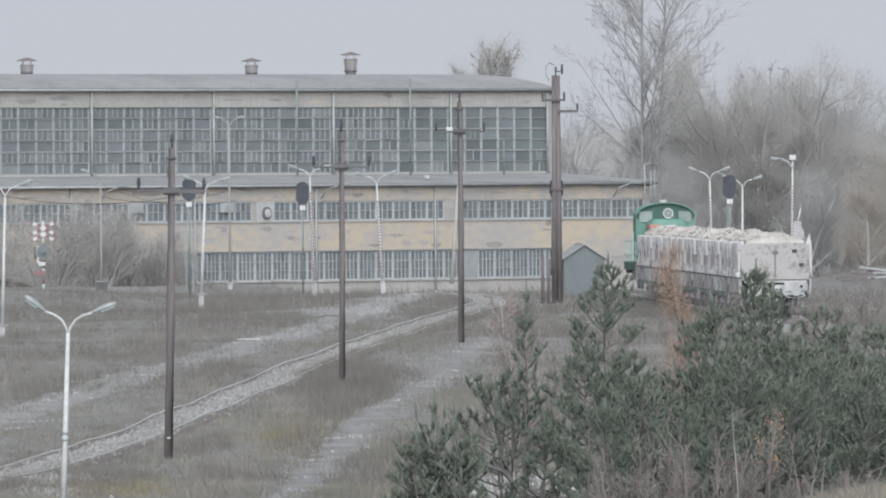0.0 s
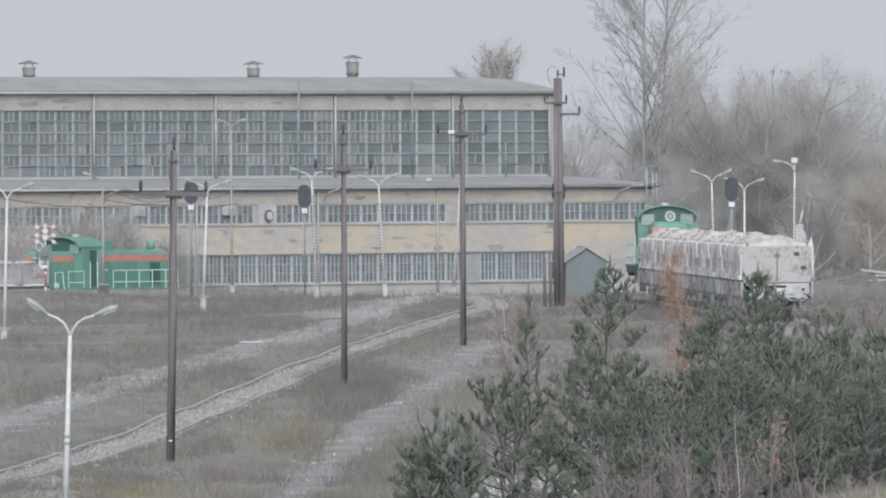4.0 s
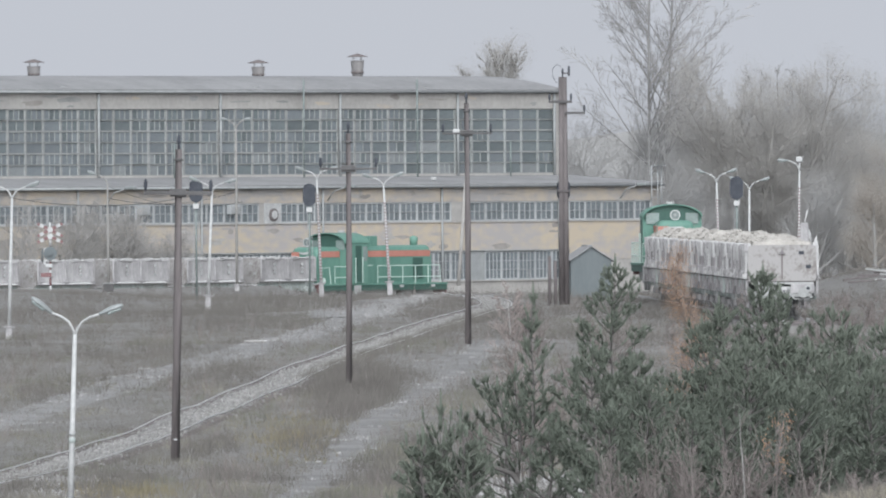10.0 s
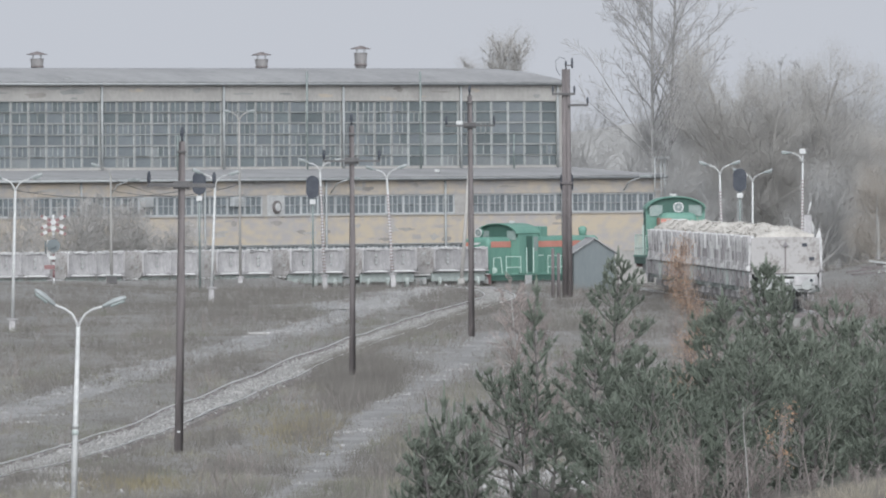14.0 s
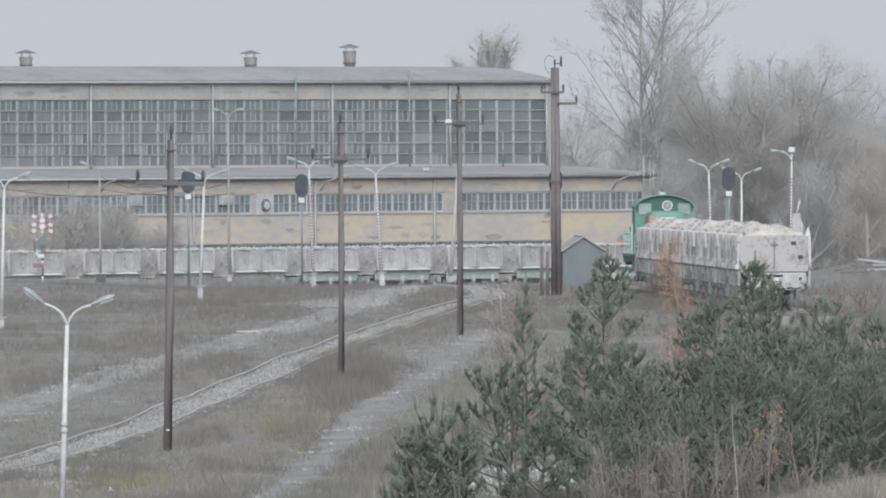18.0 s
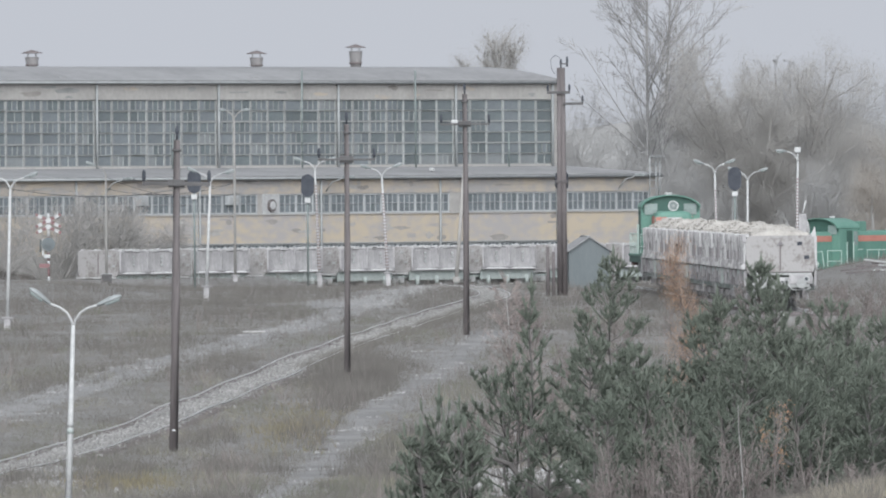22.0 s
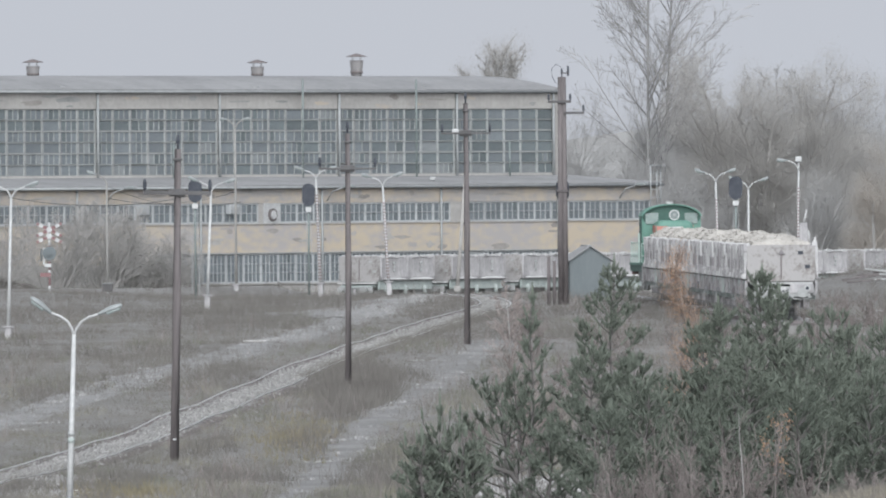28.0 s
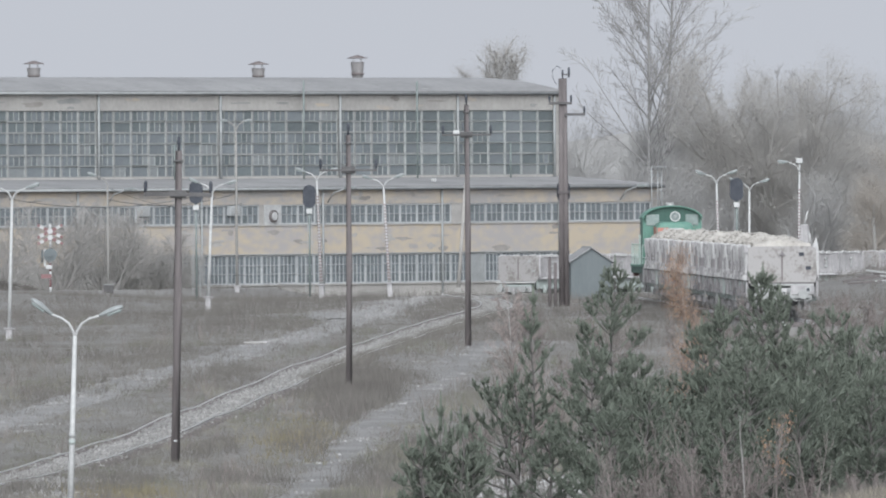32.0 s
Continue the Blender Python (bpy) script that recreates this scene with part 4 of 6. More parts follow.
arrow = [[bm.verts.new((x, yy, z)) for yy, z in ((-0.16, 2.72), (0.16, 2.72), (0.0, 2.90))] for x in (-2.80, -2.755)]
bm.faces.new(arrow[0]), bm.faces.new(arrow[1][::-1])
for k in range(3):
    bm.faces.new((arrow[0][k], arrow[1][k], arrow[1][(k + 1) % 3], arrow[0][(k + 1) % 3]))
part("rod_cap", bm, M_TUB, end_plate, "pointed grey cap on the rod")
# Added dark strip that paints the shadow gap below the end plate.
part("gap_shadow_rail", boxes((-2.84, -2.70, -1.42, 0.5, 1.48, 1.56), bevel=0.02), M_DARKWOOD, loaded[0], "dark strip coloured as the shadow gap under the tub end")
gusset = part("gusset", boxes((-3.14, -3.08, -1.38, -0.35, 1.02, 1.42), bevel=0.03), M_CHALKY, loaded[0], "dusty gusset plate")
part("boss", tubes(([(-3.20, -1.1, 1.24), (-3.13, -1.1, 1.24)], 0.16), n=16), M_UNDER, gusset, "round grey boss")
part("boss_bore", tubes(([(-3.215, -1.1, 1.24), (-3.19, -1.1, 1.24)], 0.075), n=12), M_DARK, gusset)
part("tail_board", boxes((-3.22, -3.16, -0.17, 0.05, 0.82, 1.30), bevel=0.02), M_CHALK, loaded[0], "white tail board on the drawgear")
part("board_mark", boxes((-3.235, -3.215, -0.11, -0.01, 1.02, 1.16)), M_DARK, loaded[0])
part("brake_pipe", tubes(([(-3.2, -0.3, 1.0), (-3.25, -0.5, 0.78), (-3.25, -1.0, 0.76), (-3.2, -1.3, 0.86)], 0.03), n=6), M_UNDER, loaded[0], "pale brake pipe")
bm = bmesh.new()
for x in (-2.62, -2.57):
    bm.verts.new((x, -1.58, 3.02)), bm.verts.new((x, -1.28, 3.02)), bm.verts.new((x, -1.5, 3.52))
bm.verts.ensure_lookup_table()
v = bm.verts
for f in ((0, 1, 2), (5, 4, 3), (0, 3, 4, 1), (1, 4, 5, 2), (2, 5, 3, 0)):
    bm.faces.new([v[k] for k in f])
part("torn_plate", bm, M_CHALK, loaded[0], "bent triangular plate on the rim")


def track(name, place, x0, x1, label):
    """Rails on sleepers and ballast; place gives the pose along it."""
    th = thing(name, place(0), label, "railway track", kind="structure")
    inv = th.matrix_basis.inverted()
    for y in (-0.75, 0.75):
        part("rail", boxes((x0, x1, y - 0.035, y + 0.035, -0.14, 0), (x0, x1, y - 0.07, y + 0.07, -0.16, -0.13)), M_RAIL, th, "steel rail")
    first = None
    x = x0 + 0.3
    while x < x1:
        if first is None:
            first = part("sleeper", boxes((-0.12, 0.12, -1.25, 1.25, -0.3, -0.15)), M_WOOD, th, m=pose(x, 0, 0))
        else:
            again("sleeper", first, th, pose(x, 0, 0))
        x += 0.65 if x1 - x0 < 100 else 1.3
    part("ballast_bed", arch(bmesh.new(), x0, x1, [(-2.6, -0.75), (2.6, -0.75), (1.6, -0.22), (-1.6, -0.22)]), M_BALLAST, th, "grey ballast bed")


track("working_track", lambda a: at(a, 0), -110, 160, "working railway track on grey ballast")
track("siding_track", lambda s: on_siding(s), -20, 160, "siding track with rusty rails")


# ---------------------------------------------------------------- the disused track in the weeds
def along(line, step):
    """Points and headings along a line of (x, y), about step metres apart, rounded at the corners."""
    pts = []
    ext = [line[0]] + list(line) + [line[-1]]
    for p0, p1, p2, p3 in zip(ext, ext[1:], ext[2:], ext[3:]):
        n = max(1, int(math.dist(p1, p2) / step))
        for k in range(n):
            t = k / n
            pts.append(tuple(0.5 * (2 * b + (c - a) * t + (2 * a - 5 * b + 4 * c - d) * t * t + (3 * b - a - 3 * c + d) * t ** 3) for a, b, c, d in zip(p0, p1, p2, p3)))
    pts.append(line[-1])
    return [(x, y, math.atan2(pts[min(i + 1, len(pts) - 1)][1] - pts[max(i - 1, 0)][1], pts[min(i + 1, len(pts) - 1)][0] - pts[max(i - 1, 0)][0])) for i, (x, y) in enumerate(pts)]


def stones(name, spots, lo, hi, material, label):
    """Loose stones at (x, y, z), as one sheet of small angular lumps."""
    verts, faces = [], []
    for x, y, z in spots:
        r = random.uniform(lo, hi)
        a = random.random() * 6.28
        n = len(verts)
        for k in range(4):
            verts.append((x + r * math.cos(a + k * 1.57) * random.uniform(0.7, 1.3), y + r * 1.5 * math.sin(a + k * 1.57), z - 0.02))
        verts.append((x + random.uniform(-r, r) * 0.4, y, z + r * random.uniform(0.7, 1.2)))
        faces += [(n, n + 1, n + 4), (n + 1, n + 2, n + 4), (n + 2, n + 3, n + 4), (n + 3, n, n + 4)]
    return tagged(flat_mesh(name, verts, faces, material), label, "stones", kind="stuff")


def old_track():
    th = thing("disused_track", pose(0, 0, 0), "disused railway track on pale ballast among weeds", "railway track", kind="structure")
    line = along(OLD_TRACK, 3)
    bed = strip("ballast_bed", [(x, y) for x, y, _ in along(OLD_TRACK, 8)], 1.55, M_BALLAST, "pale limestone ballast", 0.10, 0.25)
    bed.parent = th
    for key in ("kind", "category"):
        del bed[key]
    for s in (-0.75, 0.75):
        pts = [(x + s * math.sin(h), y - s * math.cos(h)) for x, y, h in line]
        bm = tubes(([(x, y, land(x, y) + (0.21 if s < 0 else 0.15)) for x, y in pts], 0.022), n=5)
        part("rail", bm, M_RAIL, th, "pale weathered rail")
    first = None
    for i, (x, y, h) in enumerate(along(OLD_TRACK, 1.9)):
        m = pose(x, y, land(x, y) + 0.01, 0, 0, math.degrees(h) + random.uniform(-2, 2))
        if first is None:
            first = part("sleeper", boxes((-0.12, 0.12, -1.2, 1.2, -0.08, 0.07)), M_WOOD, th, m=m)
        else:
            again("sleeper", first, th, m)
    spots, white = [], []
    for x, y, h in along(OLD_TRACK, 0.6):
        for _ in range(22):
            o = random.gauss(0, 0.42)
            px, py = x + o * math.sin(h), y + random.uniform(-0.4, 0.4) - o * math.cos(h)
            (spots if random.random() < 0.75 else white).append((px, py, land(px, py) + 0.09))
    stones("ballast_stones", spots, 0.03, 0.075, M_STONE, "pale loose ballast stones")
    stones("ballast_chips", white, 0.02, 0.055, M_CHIP, "white broken stones among the ballast")


old_track()


def road_stones():
    spots, pale = [], []
    for line, w, n in ((ROAD_A, 1.0, 1500), (ROAD_B, 1.2, 120)):
        pts = along(line, 2)
        for _ in range(n):
            x, y, h = random.choice(pts)
            px, py = x + random.gauss(0, w * 0.6), y + random.uniform(-1, 1)
            spots.append((px, py, land(px, py) + 0.03))
    for line, w, n in ((ROAD_A, 1.1, 190), (ROAD_B, 0.9, 45), (APRON, 2.0, 130)):
        pts = along(line, 2)
        for _ in range(n):
            x, y, h = random.choice(pts)
            px, py, run = x + random.gauss(0, w * 0.6), y + random.uniform(-1, 1), random.uniform(0.08, 0.55)
            for _ in range(random.randint(3, 26)):
                t = random.gauss(0, run)
                qx, qy = px + t, py + t * 1.5 + random.gauss(0, 0.12)
                pale.append((qx, qy, land(qx, qy) + 0.05))
    stones("pale_chips", pale, 0.015, 0.05, M_CHIP, "streaks of pale stone chips on the worn ways")
    stones("road_gravel", spots, 0.02, 0.06, M_ROAD, "scattered pale stones on the road")
    spots = [(x, y, land(x, y) + 0.02) for x, y in ((random.gauss(2.0, 0.8), random.gauss(468, 7)) for _ in range(500))]
    spots += [(x, y, land(x, y) + 0.02) for x, y in ((random.gauss(-11.2, 1.0), random.gauss(482, 4)) for _ in range(900))]
    spots += [(x, y, land(x, y) + 0.02) for x, y in ((random.gauss(21.6, 0.7), random.gauss(800, 30)) for _ in range(70))]
    white = [(x, y, land(x, y) + 0.05) for x, y in ((random.gauss(2.1, 0.8), random.gauss(465, 7)) for _ in range(700))]
    white += [(x, y, land(x, y) + 0.04) for x, y in ((random.gauss(-10.6, 0.7), random.gauss(466, 3)) for _ in range(300))]
    stones("white_rubble", white, 0.04, 0.12, M_CHIP, "white broken limestone among the pines")
    stones("rubble", spots, 0.04, 0.13, M_STONE, "pale limestone rubble on the slope")


road_stones()
th = thing("concrete_slab", pose(-7.7, 700, land(-7.7, 700) + 0.02, 0, 0, 4), "small pale concrete slab on the gravel road", "slab")
part("slab", boxes((-0.45, 0.45, -0.5, 0.5, 0, 0.07), bevel=0.02), M_CHALK, th)
part("lip", boxes((-0.4, 0.4, -0.52, -0.5, 0.01, 0.05)), M_GREY, th)


# ---------------------------------------------------------------- poles
def utility_pole(x, y, top, arms, label, r=0.15, group="timber poles", twin=False, lean=0.0):
    z0 = land(x, y) - 0.1
    th = thing("utility_pole", pose(x, y, z0, 0, lean), label, "utility pole", group)
    h = top - z0
    if twin:
        for dx in (-0.12, 0.12):
            part("post", tubes(([(dx, 0, 0), (dx * 0.75, 0, h)], [r, r * 0.8]), n=10), M_WOOD, th)
        part("clamp", boxes((-0.29, 0.29, -0.17, 0.17, h * 0.5, h * 0.5 + 0.12)), M_DARKWOOD, th)
    else:
        part("post", tubes(([(0, 0, 0), (0.02, 0, h * 0.5), (0, 0, h)], [r, r * 0.9, r * 0.72]), n=10), M_WOOD, th, "weathered dark timber post")
    for z, x0, x1 in arms:
        thick = 0.07 if r > 0.142 else 0.042
        arm = part("crossarm", boxes((x0, x1, -0.21, -0.10, z - z0 - thick, z - z0 + thick * 0.8), bevel=0.008), M_ARM, th, "weathered steel crossarm")
        for xx in (x0 + 0.04, x1 - 0.04):
            if abs(xx) > 0.25:
                part("insulator", tubes(([(xx, -0.15, z - z0 + 0.04), (xx, -0.15, z - z0 + 0.16), (xx, -0.15, z - z0 + 0.30), (xx, -0.15, z - z0 + 0.40)], [0.035, 0.055, 0.055, 0.03]), n=8), M_DARK, arm, "dark porcelain insulator")
        if not twin:
            part("bracket", boxes((-0.25, 0.25, -0.14, 0.14, z - z0 - 0.12, z - z0 + 0.12), bevel=0.02), M_ARM, th)
    part("top_pin", tubes(([(0, 0, h), (0, 0, h + 0.16), (0, 0, h + 0.2), (0, 0, h + 0.42)], [0.035, 0.035, 0.06, 0.04]), n=8), M_DARK, th, "dark pin insulator")
    if twin:
        part("pin_arm", boxes((0.0, 0.34, -0.05, 0.05, h + 0.16, h + 0.22)), M_ARM, th)
        part("top_pin", tubes(([(0.31, 0, h + 0.05), (0.31, 0, h + 0.2), (0.31, 0, h + 0.24), (0.31, 0, h + 0.55)], [0.05, 0.05, 0.06, 0.05]), n=8), M_DARK, th)
        part("jumper_wire", tubes(([(-0.05, 0, h + 0.5), (-0.3, 0, h + 0.62), (-0.5, 0, h + 0.4), (-0.48, 0, h), (-0.3, 0, h - 0.3)], 0.013), n=4), M_DARK, th, "looped jumper wire")
    else:
        part("collar", tubes(([(0, 0, h - 0.35), (0, 0, h - 0.28)], r * 0.95), n=10), M_ARM, th)
    return th


first_pole = utility_pole(-8.05, 510, 8.15, [(6.84, -1.02, 1.02)], "tall dark timber pole with one crossarm", 0.145, lean=1.05)
part("tag", boxes((-0.05, 0.05, -0.17, -0.13, 0.72, 0.77)), M_WHITE, first_pole)
utility_pole(-3.3, 600, 8.9, [(7.65, -1.02, 1.02)], "tall dark timber pole with one crossarm", 0.125, lean=0.25)
third_pole = utility_pole(1.07, 690, 10.4, [(9.18, -1.0, 1.02)], "tall dark timber pole with one crossarm", 0.14)
part("white_insulator", boxes((-0.56, -0.28, -0.2, -0.08, 9.20 - land(1.02, 690) + 0.1, 9.34 - land(1.02, 690) + 0.12), bevel=0.04), M_WHITE, third_pole, "small white insulator on the arm")
twin_pole = utility_pole(6.08, 840, 12.45, [(11.23, -0.7, 0.45), (10.67, 0.1, 1.1)], "twin timber pole with staggered arms and insulators", 0.15, "timber poles", True)
for dx, h in ((0.0, 2.45), (0.28, 2.2)):
    th = thing("short_post", pose(5.35 + dx, 838.5, land(5.4, 838)), "short dark timber post beside the twin pole", "post", "short posts")
    part("post", tubes(([(0, 0, -0.1), (0, 0, h)], [0.09, 0.08]), n=8), M_WOOD, th)


# ---------------------------------------------------------------- yard lamps
def lamp_head(name, p, tilt, side, parent, size=0.55):
    bm = bmesh.new()
    rings = []
    for f, w, up, dn in ((0, 0.045, 0.04, 0.035), (0.1, 0.06, 0.05, 0.04), (0.3, 0.085, 0.07, 0.05), (0.55, 0.12, 0.09, 0.05), (0.78, 0.125, 0.085, 0.05), (0.93, 0.09, 0.06, 0.04), (1.0, 0.04, 0.03, 0.02)):
        rings.append([bm.verts.new((size * f, w * math.cos(t), (up if math.sin(t) > 0 else dn) * math.sin(t))) for t in [k * math.pi / 6 for k in range(12)]])
    for a, b in zip(rings, rings[1:]):
        for k in range(12):
            bm.faces.new((a[k], b[k], b[(k + 1) % 12], a[(k + 1) % 12])).smooth = True
    bm.faces.new(rings[0][::-1]), bm.faces.new(rings[-1])
    bmesh.ops.recalc_face_normals(bm, faces=bm.faces[:])
    m = Matrix.Translation(p) @ Matrix.Rotation(radians(180 if side < 0 else 0), 4, "Z") @ Matrix.Rotation(radians(-tilt), 4, "Y")
    h = part(name, bm, M_HEAD, parent, "grey lamp head", m)
    part("lamp_lens", boxes((0.3 * size, 0.9 * size, -0.1, 0.1, -0.095, -0.03), bevel=0.025), M_LENS, h)
    return h


def yard_lamp(x, y, z0, tip, label, banded=False, arms=2, tilts=(22, 18), flood=False, mat=None, size=0.62, span=1.1, lean=0.0):
    mat = mat or M_WHITE
    th = thing("yard_lamp", pose(x, y, z0, 0, lean, random.uniform(-8, 8)), label, "street lamp", "yard lamps")
    h = tip - z0
    split = h - 0.72 if arms == 2 else h - 0.35
    part("post", tubes(([(0, 0, 0.3), (0, 0, h * 0.45), (0, 0, split)], [0.085, 0.07, 0.05]), n=10), mat, th, "white painted steel post")
    part("base", boxes((-0.14, 0.14, -0.14, 0.14, -0.2, 0.50), bevel=0.04), M_CHALKY, th, "dirty white concrete foot")
    part("foot_collar", boxes((-0.23, 0.23, -0.18, 0.18, 0.50, 0.58), bevel=0.02), M_CHALKY, th)
    for side in ((-1, 1) if arms == 2 else (-1,)):
        run = [(0, 0, split - 0.05), (side * 0.05, 0, split + 0.12), (side * 0.16, 0, split + 0.30), (side * 0.34, 0, split + 0.42), (side * (span - size * 0.75), 0, split + 0.52)]
        arm = part("arm", tubes((run, 0.035), n=6), mat, th, "curved white lamp arm")
        lamp_head("lamp_head", (side * (span - size * 0.85), 0, split + 0.50), tilts[0] if side < 0 else tilts[1], side, arm, size)
    if flood:
        part("floodlight", boxes((-0.17, 0.17, -0.15, 0.15, h + 0.1, h + 0.38), bevel=0.03), M_WHITE, th, "white floodlight box")
        part("mast_top", tubes(([(0, 0, split - 0.1), (0, 0, h + 0.12)], 0.05), n=8), mat, th)
    if banded:
        z = 0.75
        while z < split - 0.9:
            part("band", tubes(([(0, 0, z), (0, 0, z + 0.075)], 0.092 - 0.03 * z / h), n=10), M_BANDS, th, "faded red band")
            z += 0.17
    return th


M_BANDS = paint("faded_red_band", (0.20, 0.16, 0.16), (0.27, 0.22, 0.22), 2, 0.7, 0.05)
near_lamp = yard_lamp(-9.05, 410, land(-9.05, 410), 4.15, "white double-armed yard lamp on a slender post", tilts=(35, 22), lean=2.0)
for z in (0.86, 1.02):
    part("sticker", tubes(([(0, 0, z - land(-9.05, 410) - 0.06), (0, 0, z - land(-9.05, 410) + 0.06)], 0.083), n=10), M_UNDERG if z < 1 else M_UNDER, near_lamp, "worn sticker round the post")
yard_lamp(-18.26, 715, 0.70, 7.39, "white double-armed yard lamp with a concrete foot", tilts=(30, 22), lean=1.7)
yard_lamp(-11.3, 820, 1.33, 7.58, "white double-armed yard lamp with a concrete foot", lean=2.4)
yard_lamp(-6.58, 930, 1.3, 8.27, "white double-armed yard lamp with a red-banded post", True, tilts=(22, 12), lean=-2.0)
yard_lamp(-2.83, 930, 1.35, 7.87, "white double-armed yard lamp with a red-banded post", True, lean=-3.0)
yard_lamp(15.27, 930, 1.2, 7.95, "white double-armed yard lamp with a red-banded post", True, lean=-1.3)
yard_lamp(17.43, 960, 0.9, 7.51, "white double-armed yard lamp on a slender post", lean=0.45)
yard_lamp(18.95, 900, 1.8, 8.15, "white single-armed yard lamp with a floodlight on top", True, 1, (4, 4), True, lean=1.0)
yard_lamp(-11.55, 958, 1.1, 11.2, "tall grey lamp post with two short arms", tilts=(8, 8), mat=M_CONC, size=0.4, span=0.8)
yard_lamp(-19.3, 982, 0.9, 7.8, "thin grey lamp post with one arm", arms=1, tilts=(20, 20), mat=M_CONC)
th = thing("leaning_post", pose(0.94, 958, 1.25), "pale leaning concrete post beside the track", "post")
part("shaft", tubes(([(0, 0, 0), (0.3, 0, 3.9), (0.6, 0, 7.6)], [0.12, 0.10, 0.08]), n=10), M_GREY, th)
part("foot", boxes((-0.2, 0.2, -0.2, 0.2, -0.1, 0.22), bevel=0.03), M_CONC, th)
th = thing("marker_stone", pose(0.06, 950, land(0.06, 950)), "small white marker stone by the track", "marker")
part("stone", boxes((-0.09, 0.09, -0.09, 0.09, -0.05, 0.16), bevel=0.03), M_CHALKY, th)
part("cap", boxes((-0.05, 0.05, -0.05, 0.05, 0.16, 0.26), bevel=0.02), M_CHALK, th)


# ---------------------------------------------------------------- signals, sign, shed
def signal(x, y, z0, eye, label):
    th = thing("railway_signal", pose(x, y, z0), label, "railway signal", "oval signals")
    h = eye - z0
    part("mast", tubes(([(0, 0.05, 0), (0, 0.05, h + 0.3)], 0.055), n=8), M_LENS, th, "slim grey steel mast")
    out = [(0.36 * math.cos(t), h + (0.26 if math.sin(t) > 0 else -0.26) + 0.36 * math.sin(t)) for t in [k * 2 * math.pi / 24 for k in range(24)]]
    bm = arch(bmesh.new(), -0.03, 0.03, out)
    bmesh.ops.rotate(bm, verts=bm.verts[:], cent=(0, 0, 0), matrix=Matrix.Rotation(radians(90), 3, "Z"))
    part("target_board", bm, M_DARK, th, "dark oval signal board")
    for k in (-0.22, 0.22):
        part("signal_lamp", tubes(([(0, 0.03, h + k), (0, 0.22, h + k)], [0.13, 0.14]), n=10), M_DARK, th)
    part("relay_box", boxes((-0.16, 0.16, -0.1, 0.1, h - 0.95, h - 0.68), bevel=0.02), M_WHITE, th, "white box under the board")
    part("signal_ladder", tubes(([(0.2, 0.2, 0.2), (0.1, 0.12, h - 0.6)], 0.02), ([(-0.2, 0.2, 0.2), (-0.1, 0.12, h - 0.6)], 0.02), n=4), M_PIPE, th)
    return th


signal(-13.0, 900, 1.2, 6.96, "grey railway signal with a dark oval board")
signal(-7.2, 928, 1.2, 6.7, "grey railway signal with a dark oval board")
signal(15.7, 900, 1.2, 6.89, "grey railway signal with a dark oval board")
out = [(0.33 * math.cos(t), 6.95 - land(6.08, 840) + (0.2 if math.sin(t) > 0 else -0.2) + 0.33 * math.sin(t)) for t in [k * 2 * math.pi / 24 for k in range(24)]]
bm = arch(bmesh.new(), -0.24, -0.18, out)
bmesh.ops.rotate(bm, verts=bm.verts[:], cent=(0, 0, 0), matrix=Matrix.Rotation(radians(90), 3, "Z"))
part("oval_board", bm, M_DARK, twin_pole, "dark oval board behind the pole", pose(0, 0.42, 0))


def crossing_sign():
    x, y = -20.76, 900
    z0 = land(x, y)
    th = thing("level_crossing_sign", pose(x, y, z0), "red and white level crossing cross with signal lamp", "road sign")
    top = 4.95 - z0
    for k in range(9):
        part("post_band", tubes(([(0, 0.05, k * 0.42), (0, 0.05, k * 0.42 + 0.42)], 0.06), n=8), M_RED if k % 2 else M_WHITE, th)
    for c, arms in ((top, (-1, 1)), (top - 0.33, (-1, 1))):
        for s in arms:
            for k in range(-3, 4):
                if c < top and k * s < 0:
                    continue
                h, w, o = (0.11, 0.14, 0.0) if k == 0 else (0.085, 0.105, k * 0.245) if abs(k) < 3 else (0.07, 0.07, k * 0.225)
                part("cross_board", boxes((o - w, o + w, -0.02 + s * 0.012, 0.012 + s * 0.012, -h, h)), M_RED if k % 2 else M_WHITE, th, "", pose(0, -0.05, c, 0, s * 27, 0))
    disc = part("lamp_board", tubes(([(0, -0.12, top - 1.25), (0, -0.07, top - 1.25)], 0.36), n=24), M_SHED, th, "round dark lamp board")
    part("lamp_hood", tubes(([(0, -0.3, top - 1.25), (0, -0.12, top - 1.25)], 0.12), n=10), M_SHED, disc)
    part("side_lamp_board", tubes(([(-0.40, 0.15, top - 1.35), (-0.46, 0.145, top - 1.35)], 0.34), n=20), M_SHED, th, "second dark lamp board seen edge on")
    part("side_bracket", boxes((-0.34, -0.24, 0.0, 0.06, top - 1.85, top - 0.95)), M_WHITE, th)
    part("bell_box", boxes((-0.25, 0.1, -0.1, 0.1, top - 2.0, top - 1.8), bevel=0.02), M_WHITE, th)
    part("arrow_board", boxes((-0.5, 0.06, -0.08, -0.04, top - 2.5, top - 2.28)), M_RED, th, "faded red board")


crossing_sign()
th = thing("relay_cabinet", pose(-18.47, 940, land(-18.47, 940)), "small grey trackside cabinet on a stand", "cabinet")
part("body", boxes((-0.28, 0.28, -0.2, 0.2, 0.35, 0.8), bevel=0.03), M_ARM, th)
part("lid", boxes((-0.31, 0.31, -0.23, 0.23, 0.8, 0.85), bevel=0.01), M_UNDER, th)
part("stand", boxes((-0.1, 0.1, -0.1, 0.1, -0.1, 0.35)), M_UNDER, th)


